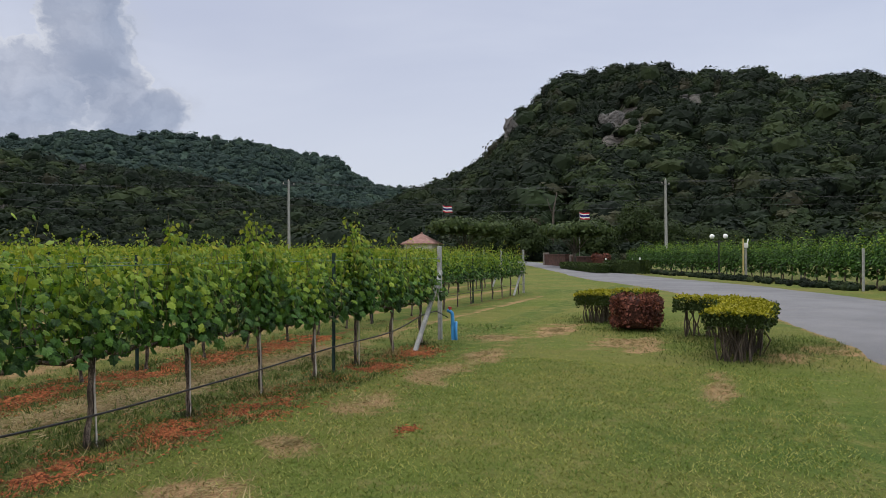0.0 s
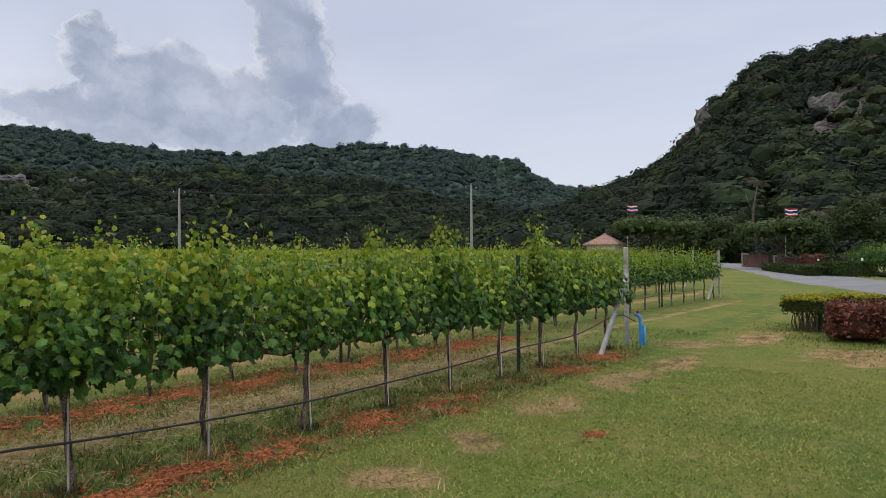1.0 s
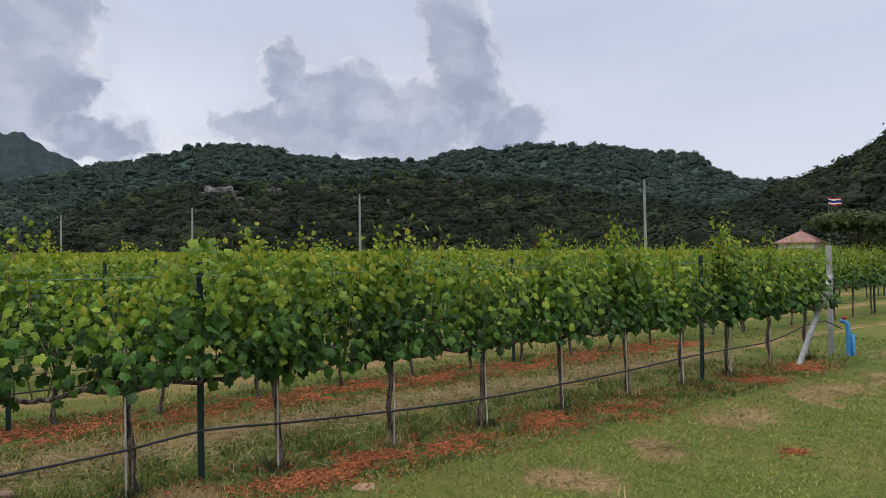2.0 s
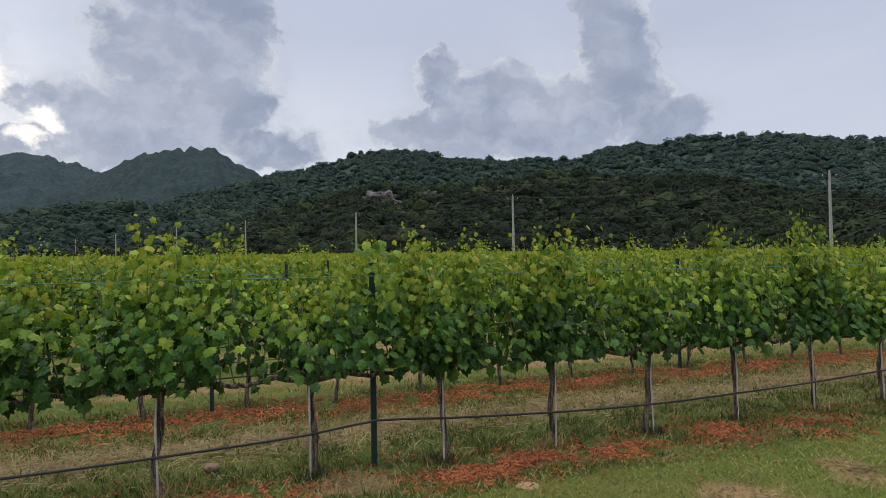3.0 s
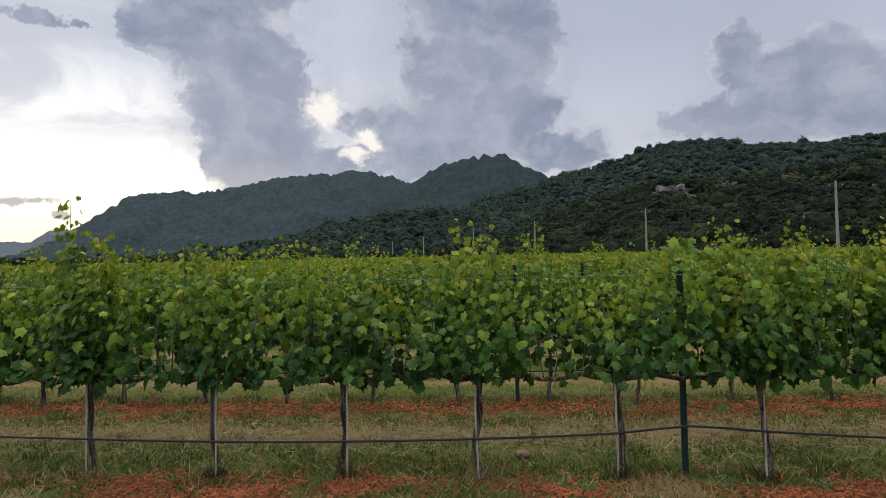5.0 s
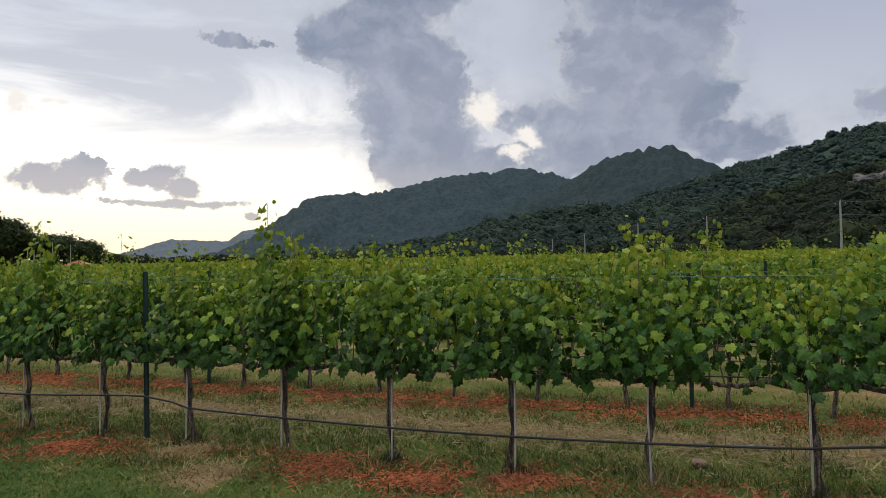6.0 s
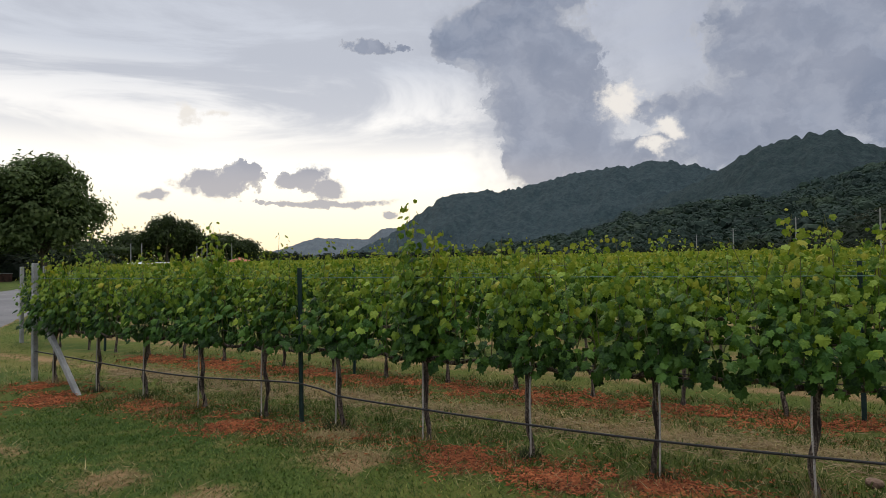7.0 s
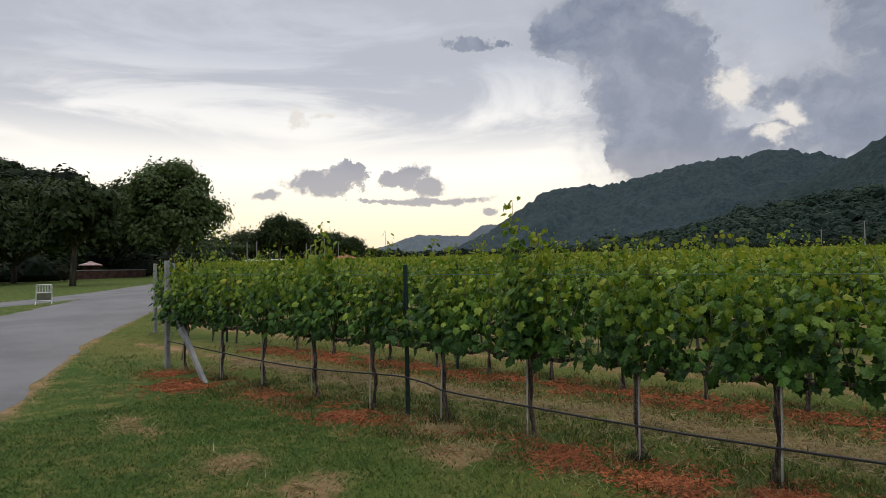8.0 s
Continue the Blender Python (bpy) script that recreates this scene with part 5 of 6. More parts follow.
M_RED = mottled("flag_red", (0.42, 0.012, 0.03), (0.50, 0.02, 0.04), 6.0)
M_BLUE = mottled("flag_blue", (0.012, 0.016, 0.12), (0.02, 0.025, 0.16), 6.0)
M_PVC = mottled("blue_plastic_pipe", (0.045, 0.24, 0.52), (0.08, 0.32, 0.62), 9.0, rough=0.4, bump=0.001)
M_CAP = mottled("red_valve", (0.45, 0.05, 0.04), (0.55, 0.08, 0.06), 9.0, rough=0.5)
M_DARK = mottled("dark_metal", (0.012, 0.013, 0.014), (0.03, 0.03, 0.032), 9.0, rough=0.5)
M_GLOBE = mottled("milk_glass", (0.78, 0.78, 0.77), (0.86, 0.86, 0.85), 4.0, rough=0.25, bump=0.0, spec=0.5)
M_YPOLE = mottled("yellowed_pole", (0.45, 0.36, 0.12), (0.55, 0.46, 0.20), 6.0)
M_GLASS = mottled("dark_window_glass", (0.02, 0.025, 0.03), (0.035, 0.04, 0.045), 2.0, rough=0.1, bump=0.0, spec=0.6)
M_SHEET = mottled("pale_sheet_roof", (0.52, 0.53, 0.54), (0.62, 0.63, 0.64), 2.0, rough=0.5)
M_TERRA = mottled("terracotta_roof", (0.32, 0.10, 0.06), (0.42, 0.15, 0.09), 2.0)


def hip_house(name, x, y, turn, w, d, wall_h, roof_h, label, wall_mat, roof_mat, over=0.35, windows=True, sink=0.0):
    h = thing(name, (x, y, rise(x) - sink), label, "building", turn=turn)
    part("wall", box(bmesh.new(), (-w / 2, -d / 2, -0.2), (w / 2, d / 2, wall_h)), wall_mat, h)
    a, b = w / 2 + over, d / 2 + over
    ridge = max(0.0, (w - d) / 2)
    bm = bmesh.new()
    base = [bm.verts.new(c) for c in ((-a, -b, wall_h), (a, -b, wall_h), (a, b, wall_h), (-a, b, wall_h))]
    low = [bm.verts.new((v.co.x, v.co.y, wall_h - 0.1)) for v in base]
    r1, r2 = bm.verts.new((-ridge - 0.01, 0, wall_h + roof_h)), bm.verts.new((ridge + 0.01, 0, wall_h + roof_h))
    for f in ((base[0], base[1], r2, r1), (base[1], base[2], r2), (base[2], base[3], r1, r2), (base[3], base[0], r1)):
        bm.faces.new(f)
    for i in range(4):
        bm.faces.new((low[i], low[(i + 1) % 4], base[(i + 1) % 4], base[i]))
    bm.faces.new(low[::-1])
    part("roof", bm, roof_mat, h)
    part("ridge_cap", tube(bmesh.new(), [(-ridge - 0.1, 0, wall_h + roof_h), (ridge + 0.1, 0, wall_h + roof_h)], 0.09, 6), roof_mat, h)
    if windows:
        for i in range(max(1, int(w / 2.4))):
            cx = -w / 2 + (i + 0.5) * w / max(1, int(w / 2.4))
            win = part("window", box(bmesh.new(), (cx - 0.5, -d / 2 - 0.03, wall_h * 0.4), (cx + 0.5, -d / 2 + 0.02, wall_h * 0.82)), M_WHITE, h, "white framed window")
            part("pane", box(bmesh.new(), (cx - 0.43, -d / 2 - 0.045, wall_h * 0.43), (cx + 0.43, -d / 2 - 0.034, wall_h * 0.79)), M_GLASS, win)
    return h


gx, gy = off(25.8, 62)
hip_house("gatehouse", gx, gy, 10, 2.7, 2.7, 2.25, 1.0, "small cream gatehouse with a red-brown hipped roof", M_PLASTER, M_ROOF, 0.3)


def flag(az, d, z, label="red, white and blue striped flag on a thin pole"):
    gx, gy = off(az, d)
    t = thing("flag", (gx, gy, rise(gx)), label, "flag", "flags by the gate", turn=az - 25)
    part("pole", tube(bmesh.new(), [(0, 0, -0.2), (0, 0, z + 0.5)], [0.02, 0.012], 6), M_CONCRETE, t)
    edges = (0.0, 1 / 6, 2 / 6, 4 / 6, 5 / 6, 1.0)
    for (a, b), m, nm in zip(zip(edges, edges[1:]), (M_RED, M_WHITE, M_BLUE, M_WHITE, M_RED), ("red", "white", "blue", "white", "red")):
        v, f = [], []
        for i in range(9):
            s = i / 8
            for e in (a, b):
                v.append((1.15 * s + 0.02, 0.09 * math.sin(s * 6 + e), z + 0.45 - 0.72 * e - 0.22 * s - 0.06 * math.sin(s * 5)))
        for i in range(8):
            f.append((2 * i, 2 * i + 2, 2 * i + 3, 2 * i + 1))
        piece("stripe", mesh_of("stripe", v, f, m), t, label=nm + " flag stripe")


flag(23.9, 72, 6.25)
flag(11.8, 71, 5.45)


def gate_wall(az0, d0, az1, d1, h, label):
    (ax, ay), (bx, by) = off(az0, d0), off(az1, d1)
    t = thing("masonry_wall", (ax, ay, 0), label, "wall", turn=math.degrees(math.atan2(by - ay, bx - ax)))
    L = math.hypot(bx - ax, by - ay)
    part("wall", box(bmesh.new(), (0, -0.2, -0.2), (L, 0.2, h), 0.03), M_BRICK, t)
    part("coping", box(bmesh.new(), (-0.08, -0.27, h), (L + 0.08, 0.27, h + 0.1), 0.02), M_BRICK, t)
    part("pillar", box(bmesh.new(), (-0.3, -0.3, -0.2), (0.12, 0.3, h + 0.28), 0.03), M_CRAGSTONE, t, "weathered grey-brown pillar at the wall's end")
    return t


gate_wall(14.7, 72, 12.9, 66, 1.35, "low red-brown masonry wall with a grey-brown pillar at the gate")
gate_wall(12.4, 70, 9.6, 64, 1.1, "low red-brown masonry wall with a grey-brown pillar at the gate")
clipped_hedge((-5.0, 50.0), [(-8.6, 57.5), (-5.8, 51.5), (-3.4, 46.6)], 1.1, 0.05, 0.62, "long low dark green clipped hedge beside the lane", M_HEDGE, M_HEDGE, 0, 64, leaf=0.13, dens=110)
clipped_hedge((-2.0, 48.0), [(-3.2, 49.5), (-2.2, 48.0), (-0.6, 47.2)], 1.2, 0.05, 0.9, "dark green clipped hedge beside the lane", M_HEDGE, M_HEDGE, 0, 65, leaf=0.13, dens=110)
gx, gy = off(10.0, 60)
round_bush(gx, gy, 0.8, 0.6, 1.4, "tall copper-red bush beside the gate wall", M_REDLEAF, 66, leaf=0.13, n=1500)


def bollard(x, y, h=1.05):
    t = tagged(part("bollard", tube(bmesh.new(), [(0, 0, -0.1), (0, 0, h - 0.04), (0, 0, h)], [0.075, 0.075, 0.04], 10), M_WHITE), "short white roadside post", "bollard", "white roadside posts")
    t.matrix_basis = pose(x, y, rise(x))


bollard(-1.5, 52.5, 1.15)
bollard(*off(7.4, 62))
bollard(*off(9.6, 56))

lamp = thing("street_lamp", (4.37, 40.5, -0.08), "dark lamp post with two round white globes", "street lamp", turn=0)
part("base", tube(bmesh.new(), [(0, 0, -0.1), (0, 0, 0.35), (0, 0, 0.4)], [0.11, 0.10, 0.05], 10), M_DARK, lamp)
part("post", tube(bmesh.new(), [(0, 0, 0.35), (0, 0, 2.3)], [0.05, 0.04], 8), M_DARK, lamp)
part("arm", tube(bmesh.new(), smooth_path([(-0.36, 0, 2.38), (-0.3, 0, 2.25), (0, 0, 2.2), (0.3, 0, 2.25), (0.36, 0, 2.38)], 0.08), 0.022, 6), M_DARK, lamp)
for o in (-0.36, 0.36):
    bm = bmesh.new()
    bmesh.ops.create_uvsphere(bm, u_segments=14, v_segments=9, radius=0.145, matrix=Matrix.Translation((o, 0, 2.52)))
    part("globe", bm, M_GLOBE, lamp, "round white globe", smooth=True)

box_post = thing("meter_post", (5.75, 39.0, 0), "grey concrete post with a white meter box", "post")
part("post", box(bmesh.new(), (-0.06, -0.06, -0.2), (0.06, 0.06, 1.75), 0.01), M_CONCRETE, box_post)
part("meter_box", box(bmesh.new(), (-0.12, -0.10, 1.75), (0.12, 0.10, 2.02), 0.02), M_WHITE, box_post, "white box")
part("bracket", tube(bmesh.new(), [(0.08, 0, 2.0), (0.14, 0, 2.25)], 0.04, 6), M_WHITE, box_post)
tagged(part("marker_pole", tube(bmesh.new(), [(0, 0, -0.2), (0.02, 0, 2.25)], 0.045, 6), M_YPOLE, m=pose(5.6, 38.6, 0)), "thin yellow pole beside the meter post", "pole")
for x, y in ((9.45, 28.3), (8.1, 35.6), (11.6, 21.5)):
    tagged(part("fence_post", box(bmesh.new(), (-0.036, -0.036, -0.3), (0.036, 0.036, 1.62), 0.01), M_CONCRETE, m=pose(x, y, 0, 1.0, 0, 20)), "weathered concrete fence post by the eastern vines", "post", "fence posts by the lane")

# vines across the lane
U = Vector((0.425, -0.905, 0))
W = Vector((0.905, 0.425, 0))
turn_e = math.degrees(math.atan2(-U.x, U.y))
# this row takes mostly the shade-darkened leaf tones, with extra leaves low down
dark_vines = [vine("grapevine", tuple(Vector((-1.6, 55.8, 0)) - U * (1 + j)), 500 + j, False, "dense dark green grapevine across the lane", "vines across the lane", height=1.1, full=1.2, dark_low=0.35) for j in range(4)]
DARK_BLOCKS = [row_block(80 + i, mats=[M_LEAF, M_FRESH]) for i in range(2)]
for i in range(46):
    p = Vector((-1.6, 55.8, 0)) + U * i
    twin = copy_thing(pick.choice(dark_vines), pose(p.x, p.y, 0, 0, 0, turn_e + pick.choice((0, 180))))
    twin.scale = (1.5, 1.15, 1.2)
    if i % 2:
        twin = copy_thing(pick.choice(dark_vines), pose(p.x + W.x * 1.2, p.y + W.y * 1.2, 0, 0, 0, turn_e))
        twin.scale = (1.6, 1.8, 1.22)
for r in range(1, 7):
    for j in range(3):
        p = Vector((-1.6, 55.8, 0)) + U * (20 * (j + 1) - 8 - 0.6 * r) + W * 2.4 * r
        tagged(piece("vine_row", pick.choice(DARK_BLOCKS), m=pose(p.x, p.y, 0, 0, 0, turn_e)), "long green row of trained grapevines", "vine row", "rows across the lane", "stuff")

# ---- water pipe at the row's end ----
pipe = thing("standpipe", (0.28, 10.32, 0), "light blue plastic standpipe with a red valve by the end post", "standpipe")
part("riser", tube(bmesh.new(), smooth_path([(0, 0, -0.15), (0, 0, 0.38), (-0.015, 0, 0.5), (-0.06, 0, 0.53), (-0.1, 0, 0.53)], 0.05), 0.032, 10), M_PVC, pipe, smooth=True)
part("sleeve", tube(bmesh.new(), [(0.05, 0.03, -0.15), (0.05, 0.03, 0.34)], 0.026, 10), M_PVC, pipe, smooth=True)
part("valve", tube(bmesh.new(), [(-0.05, 0, 0.55), (-0.05, 0, 0.6)], [0.025, 0.035], 8), M_CAP, pipe, "small red valve handle")

# ---- south: barrier, side lane, houses ----
ribbon("side_lane", [(6.0, -30.5, 0), (0.0, -32.0, 0), (-6.0, -35.0, 0), (-13.0, -41.5, 0), (-20.0, -50, 0)], 3.0, 0.012, M_ROAD, "pale concrete side lane joining the road", "road")
(bx, by) = off(162.2, 33.0)
bar = thing("barrier", (bx, by, rise(bx)), "white steel barrier with upright bars and a sign panel", "barrier", turn=152)
for a, b in (((-0.45, 0, 0.12), (-0.45, 0, 1.08)), ((0.45, 0, 0.12), (0.45, 0, 1.08))):
    part("side_rail", tube(bmesh.new(), [a, b], 0.028, 8), M_WHITE, bar)
for z in (1.08, 0.66, 0.2):
    part("cross_rail", tube(bmesh.new(), [(-0.45, 0, z), (0.45, 0, z)], 0.028, 8), M_WHITE, bar)
for i in range(9):
    part("bar", tube(bmesh.new(), [(-0.36 + 0.09 * i, 0, 0.66), (-0.36 + 0.09 * i, 0, 1.08)], 0.016, 6), M_WHITE, bar)
panel = part("panel", box(bmesh.new(), (-0.41, -0.015, 0.26), (0.41, 0.015, 0.62)), mottled("faded_panel", (0.12, 0.12, 0.09), (0.18, 0.17, 0.12), 5.0), bar, "faded dark panel")
for o in (-0.45, 0.45):
    part("foot", tube(bmesh.new(), [(o, -0.3, 0.02), (o, 0, 0.16), (o, 0.3, 0.02)], 0.025, 6), M_WHITE, bar)

bar.scale = (0.66, 0.8, 0.8)
for az, d, w, dd, wh, rh, nm, lab, wm, rm in [(149.6, 112, 5.0, 4.0, 2.3, 0.9, "house", "small house with a terracotta roof behind the vines", M_PLASTER, M_TERRA), (146.6, 120, 6.5, 5.0, 2.3, 0.4, "shed", "low shed with a pale sheet metal roof", M_PLASTER, M_SHEET),
                                              (144.6, 130, 6.5, 4.0, 2.3, 0.35, "shed", "low shed with a pale sheet metal roof", M_PLASTER, M_SHEET), (138.6, 150, 5.6, 5.0, 2.4, 1.0, "house", "small house with a terracotta roof behind the vines", M_PLASTER, M_TERRA)]:
    gx, gy = off(az, d)
    hip_house(nm, gx, gy, az, w, dd, wh, rh, lab, wm, rm, sink=0.8)
gx, gy = off(158.9, 90)
hip_house("shelter", gx, gy, 158, 1.9, 1.6, 1.7, 0.35, "small open shelter with a faded pink roof under the trees", M_BRICK, mottled("faded_pink_roof", (0.55, 0.36, 0.33), (0.66, 0.50, 0.46), 2.0), windows=False)
(ax, ay), (bx, by) = off(161.2, 86), off(155.0, 88)
low_wall = thing("garden_wall", (ax, ay, rise(ax)), "long low brown masonry wall in the shade of the trees", "wall", turn=math.degrees(math.atan2(by - ay, bx - ax)))
run = math.hypot(bx - ax, by - ay)
part("wall", box(bmesh.new(), (0, -0.12, -0.3), (run, 0.12, 1.05), 0.02), M_BRICK, low_wall)
part("coping", box(bmesh.new(), (-0.05, -0.18, 1.05), (run + 0.05, 0.18, 1.15), 0.02), M_CONCRETE, low_wall, "pale concrete coping")
for az, d, h in [(147.0, 135, 5.6), (146.2, 135, 5.6), (141.2, 150, 6.0), (140.4, 150, 6.4), (139.2, 170, 6.4), (142.0, 150, 5.4), (141.6, 152, 5.0)]:
    gx, gy = off(az, d)
    tagged(part("thin_pole", tube(bmesh.new(), [(0, 0, -0.3), (0, 0, h)], [0.11, 0.08], 6), M_CONCRETE, m=pose(gx, gy, rise(gx))), "thin grey pole standing among far sheds", "pole", "thin poles by the sheds")
gx, gy = off(124.0, 190)
mast = thing("tower_lamp", (gx, gy, rise(gx)), "small pale water tower on a thin mast", "tower")
part("mast", tube(bmesh.new(), [(0, 0, -0.3), (0, 0, 3.9)], 0.12, 6), M_CONCRETE, mast)
part("tank", tube(bmesh.new(), [(0, 0, 3.9), (0, 0, 4.1), (0, 0, 4.8), (0, 0, 5.0)], [0.3, 0.6, 0.6, 0.25], 10), M_WHITE, mast)


# ---- what lies on the ground ----
def stone(x, y, r, seed, mat, label, flat=0.55):
    rng = random.Random(seed)
    bm = bmesh.new()
    bmesh.ops.create_icosphere(bm, subdivisions=2, radius=r)
    for v in bm.verts:
        v.co *= 1 + 0.22 * noise.noise(v.co * (2.2 / r) + Vector((seed, 0, 0)))
        v.co.z *= flat
    t = part("stone", bm, mat, smooth=False, m=pose(x, y, r * flat * 0.45, 0, 0, rng.uniform(0, 360)))
    return tagged(t, label, "stone")


M_STONE = mottled("brown_stone", (0.17, 0.105, 0.07), (0.26, 0.17, 0.12), 12.0)
M_TAN = mottled("tan_stone", (0.28, 0.17, 0.10), (0.36, 0.23, 0.14), 14.0)
stone(-0.51, -0.16, 0.06, 3, M_STONE, "rough brown stone in the grass under the vines", 0.6)
stone(0.79, 1.86, 0.085, 4, M_TAN, "flat tan stone lying on the bark mulch", 0.2)

M_BLADE = leaf_material("lawn_blade", (0.056, 0.104, 0.018), (0.150, 0.196, 0.036), (0.400, 0.355, 0.125), thin=0.3, grain=4.0)
M_PALE = leaf_material("pale_straw", (0.20, 0.135, 0.07), (0.32, 0.23, 0.13), (0.47, 0.37, 0.23), thin=0.1, grain=4.0)
M_LUSH = leaf_material("lush_lawn_blade", (0.026, 0.056, 0.012), (0.066, 0.118, 0.024), (0.165, 0.200, 0.054), thin=0.3, grain=4.0)
M_WEED = leaf_material("dark_weed_leaf", (0.018, 0.024, 0.011), (0.040, 0.052, 0.020), (0.10, 0.095, 0.05), thin=0.2, grain=12.0)
M_TALL = leaf_material("tall_grass_blade", (0.022, 0.046, 0.010), (0.058, 0.100, 0.020), (0.150, 0.165, 0.045), thin=0.3, grain=4.0)
M_STRAW = leaf_material("dry_straw", (0.130, 0.095, 0.040), (0.27, 0.205, 0.088), (0.45, 0.365, 0.19), thin=0.15, grain=4.0)
M_CHIP = leaf_material("red_bark_chip", (0.06, 0.024, 0.015), (0.29, 0.088, 0.034), (0.54, 0.185, 0.078), thin=0.02, rough=0.9, grain=30.0)


def height_at(x, y):
    return 0.025 * noise.noise((x * 1.3, y * 1.3, 0.0)) + 0.012 * noise.noise((x * 4.5, y * 4.5, 5.0)) + rise(x)


def blades(name, pts, tall, width, lean, mat, label, rng):
    """Single grass blades, each one narrow triangle."""
    P = np.array(pts)
    n = len(P)
    a = rng.uniform(0, 6.283, n)
    h = tall * rng.uniform(0.5, 1.3, n)
    l = lean * rng.uniform(0.2, 1.2, n) * h
    w = width * rng.uniform(0.7, 1.3, n)
    b = a + rng.uniform(0.8, 2.3, n)
    side = np.stack([np.cos(b), np.sin(b), np.zeros(n)], 1) * w[:, None] / 2
    tip = P + np.stack([np.cos(a) * l, np.sin(a) * l, h], 1)
    V = np.stack([P - side, P + side, tip], 1).reshape(-1, 3)
    return tagged(new(name, mesh_of(name, V, np.arange(3 * n).reshape(-1, 3), mat)), label, "grass", kind="stuff")


NEAR_LANE = LANE[(np.abs(LANE[:, 1]) < 34)]


def road_clear(x, y):
    """True on the vineyard's side of the lane."""
    if x < 1.5 and -8.0 < y < 16.0:
        return True
    d = np.hypot(NEAR_LANE[:, 0] - x, NEAR_LANE[:, 1] - y)
    i = d.argmin()
    return d[i] > 2.46 + 0.14 * noise.noise((x * 1.5, y * 1.5, 2.0)) and x < NEAR_LANE[i, 0]


rng = np.random.default_rng(9)
lawn, lush, tall, dry = [], [], [], []
for i in range(270000):
    # two thirds on the stretch of lawn beside the nearest vines
    y, x = (rng.uniform(-14, 16), rng.uniform(-0.2, 6.6)) if i % 3 == 0 else (rng.uniform(-8, 9), rng.uniform(0.1, 5.6))
    if not road_clear(x, y) or rng.random() > min(1.0, (16.0 - y) / 7.0, (14.0 + y) / 4.0):
        continue
    r_, s_, l_ = cover(x, y)
    if rng.random() < max(r_ * 0.8, s_ * 0.95):
        if rng.random() < 0.15 + 0.25 * s_:
            dry.append((x, y, height_at(x, y)))
        continue
    (lush if rng.random() < (-0.5 - y) / 3.0 else lawn).append((x, y, height_at(x, y)))
for _ in range(46000):
    y = rng.uniform(-25, -12.5)
    x = rng.uniform(-7.5, 4.0)
    if x > (y + 12.0) / 1.55 - 0.8 and road_clear(x, y):
        lush.append((x, y, height_at(x, y)))
for i in range(150000):
    y, x = (rng.uniform(-12, 13), rng.uniform(-4.6, 0.7)) if i % 3 == 0 else (rng.uniform(-8, 8.5), rng.uniform(-2.9, 0.75))
    r_, s_, l_ = cover(x, y)
    clump = noise.noise((x * 2.3, y * 2.3, 8.0)) + 0.5 * noise.noise((x * 7, y * 7, 8.0))
    if rng.random() < min(0.92, r_ * 1.0):
        continue
    if rng.random() < 0.22 + s_ * 0.9:
        dry.append((x, y, height_at(x, y)))
    elif clump > 0.0:
        tall.append((x, y, height_at(x, y)))
    elif clump > -0.3 or rng.random() < 0.5:
        lush.append((x, y, height_at(x, y)))
for hx, hy, r in ((4.9, 10.3, 0.7), (4.7, 11.8, 0.6), (3.1, 13.0, 0.6), (2.3, 14.8, 0.7), (6.0, 11.8, 0.7)):
    for _ in range(2600):
        x, y = hx + rng.normal(0, r), hy + rng.normal(0, r)
        if road_clear(x, y):
            (lush if rng.random() < 0.5 else tall).append((x, y, height_at(x, y)))
tufts, husks = [], []
for i in range(20):
    y0 = -9.545 + 1.006 * i
    for _ in range(rng.integers(50, 150)):
        x, y = rng.normal(0.02, 0.06), y0 + rng.normal(0, 0.06)
        (tufts if i % 3 else husks).append((x, y, height_at(x, y)))
        if rng.random() < 0.4:
            x, y = rng.normal(0.04, 0.12), y0 + rng.normal(0, 0.12)
            (tall if rng.random() < 0.6 else husks).append((x, y, height_at(x, y)))
blades("lawn_grass", lawn, 0.021, 0.009, 2.0, M_BLADE, "short mown lawn grass", rng)
blades("lawn_grass", lush, 0.026, 0.010, 1.9, M_LUSH, "deep green mown lawn grass by the lane", rng)
blades("trunk_weeds", tufts, 0.085, 0.011, 1.0, M_WEED, "shaggy dark weeds round the foot of the trunks", rng)
blades("dead_weeds", husks, 0.12, 0.008, 1.1, M_STRAW, "dead straw-coloured weeds round the foot of some trunks", rng)
blades("tall_grass", tall, 0.062, 0.010, 1.3, M_TALL, "uncut green grass under the vines", rng)
blades("dry_grass", dry, 0.045, 0.008, 2.6, M_STRAW, "dry yellow grass and straw between the vines", rng)


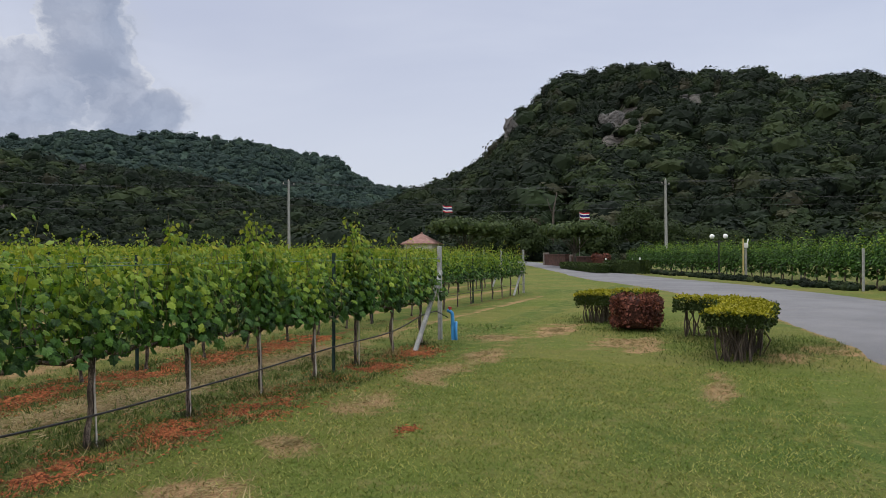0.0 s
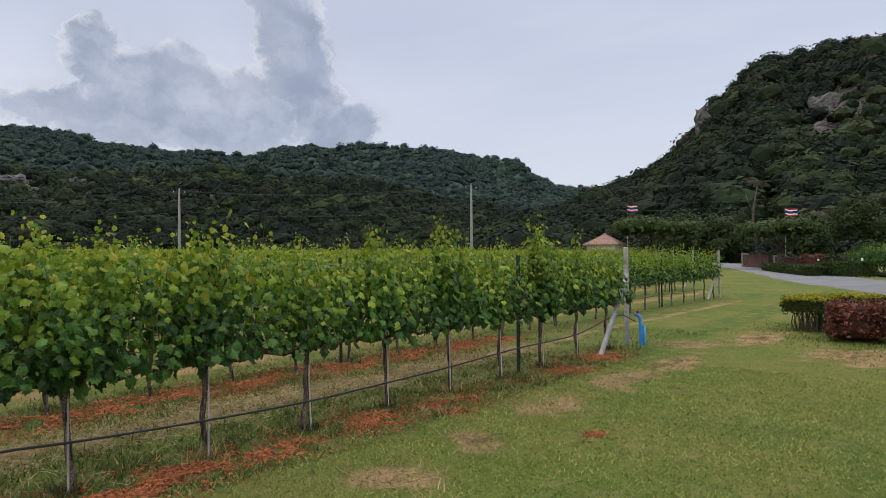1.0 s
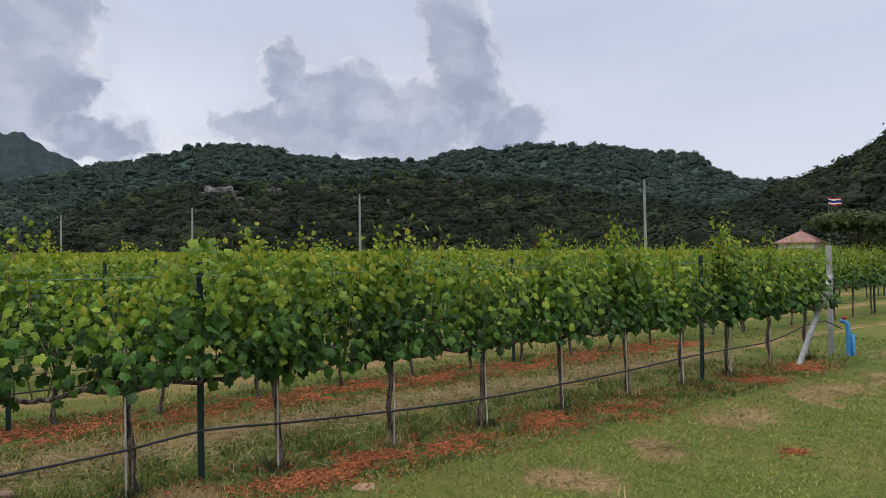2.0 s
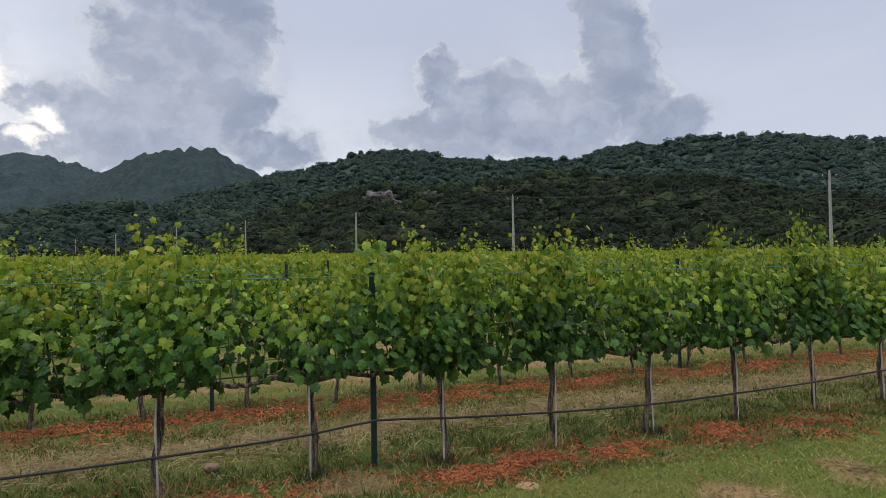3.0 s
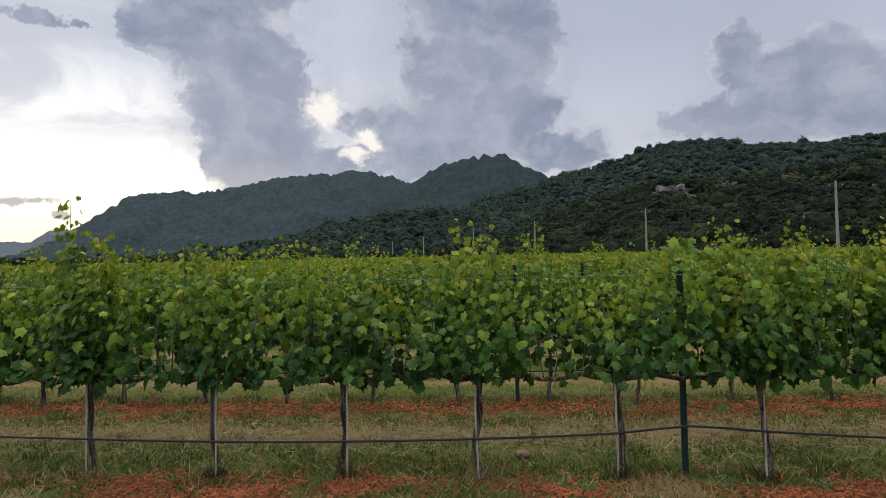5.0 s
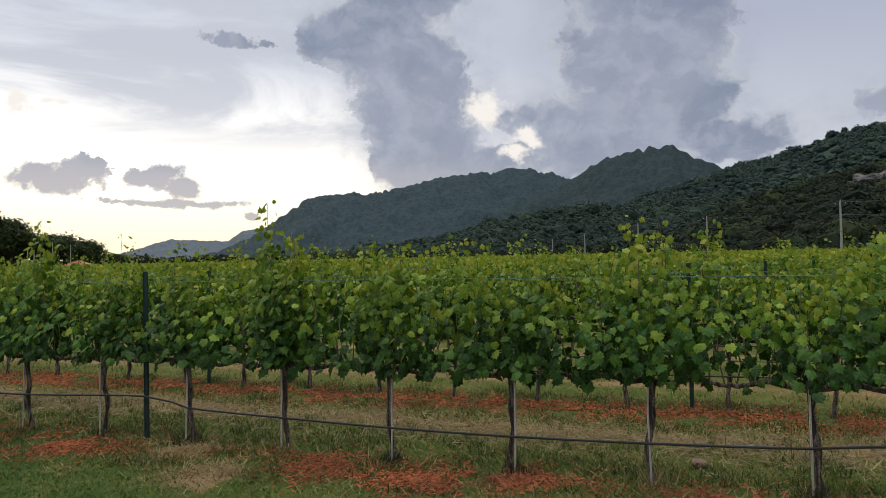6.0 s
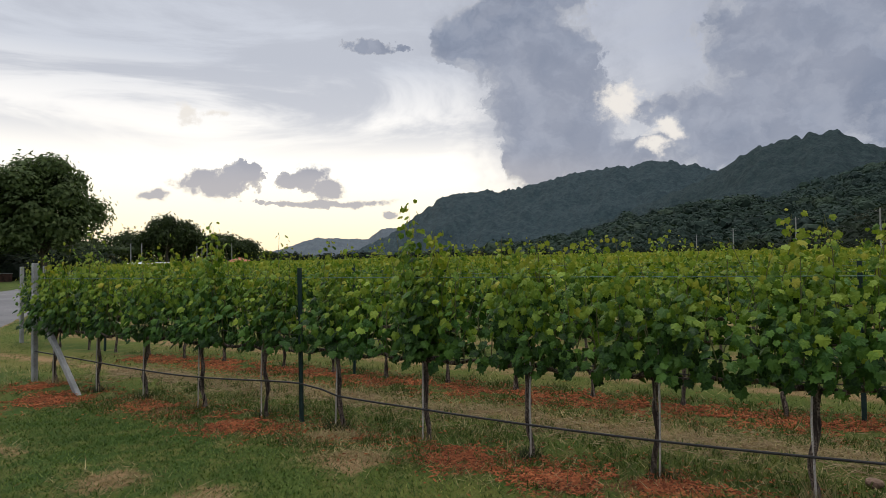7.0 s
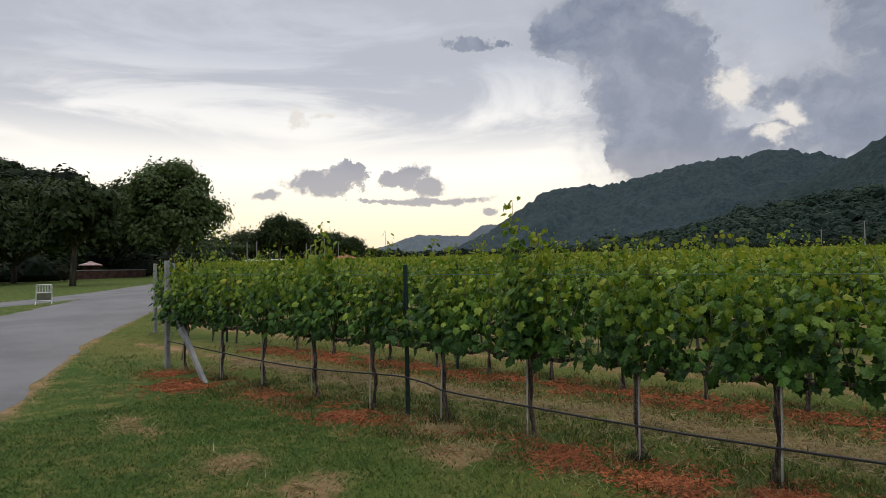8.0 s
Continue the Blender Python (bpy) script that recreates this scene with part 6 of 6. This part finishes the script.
def litter(name, spots, count, size, thin, mat, label, seed, strip=None):
    """Flat slivers lying about: four-sided chips with a raised back."""
    rng = np.random.default_rng(seed)
    V, F = [], []
    share = np.array([q[2] * q[3] for q in spots])
    share = share / share.sum()
    picks = iter(rng.choice(len(spots), size=count * 12, p=share))
    while len(F) < count * 4:
        if strip and rng.random() < strip[3]:
            x, y = strip[0] + rng.normal(0, 0.27), rng.uniform(strip[1], strip[2])
        else:
            sx, sy, rx, ry = spots[next(picks)]
            q = min(2.0, abs(rng.normal(0, 0.62)))
            a = rng.uniform(0, 6.283)
            x, y = sx + rx * q * math.cos(a), sy + ry * q * math.sin(a)
        if noise.noise((x * 3.2, y * 3.2, seed)) + 0.5 * noise.noise((x * 9, y * 9, seed)) < -0.18:
            continue
        a, l, w = rng.uniform(0, 6.283), size * rng.uniform(0.5, 1.4), size * thin * rng.uniform(0.6, 1.4)
        z = height_at(x, y) + rng.uniform(0.0, 0.02)
        u, s = np.array([math.cos(a), math.sin(a), rng.uniform(-0.3, 0.3)]), np.array([-math.sin(a), math.cos(a), rng.uniform(-0.4, 0.4)])
        c = np.array([x, y, z])
        n = len(V)
        V += [c - u * l / 2, c + s * w / 2, c + u * l / 2, c - s * w / 2 + np.array([0, 0, 0.004]), c + np.array([0, 0, 0.006 + w * 0.3])]
        F += [(n, n + 1, n + 4), (n + 1, n + 2, n + 4), (n + 2, n + 3, n + 4), (n + 3, n, n + 4)]
    return tagged(new(name, mesh_of(name, [tuple(v) for v in V], F, mat)), label, "litter", kind="stuff")


litter("bark_chips", MULCH, 26000, 0.05, 0.24, M_CHIP, "scattered red-brown bark chips under the vines", 1, strip=(0.2, -9.8, 9.6, 0.22))
litter("bark_chips", MULCH, 20000, 0.06, 0.28, M_CHIP, "scattered red-brown bark chips along the second row", 2, strip=(-2.25, -11, 10, 1.0))
litter("straw", STRAW, 5000, 0.06, 0.07, M_STRAW, "scattered dry straw on the lawn", 3)
litter("straw", STRAW, 8000, 0.15, 0.045, M_PALE, "scattered dry straw between the vine rows", 4, strip=(-1.1, -10, 9, 1.0))

weeds, wsize = [], []
rng = np.random.default_rng(15)
for i in range(300):
    p = Vector((-1.6, 55.8, 0)) + U * rng.uniform(-3, 30) - W * rng.uniform(0.5, 2.2)
    weeds.append((p.x, p.y, 0.08))
    wsize.append(rng.uniform(0.09, 0.26))
crowns("roadside_weeds", weeds, wsize, rng, M_FOREST, per=70, label="dark weeds and low shrubs beside the lane", flat=0.8, clump=0.26)
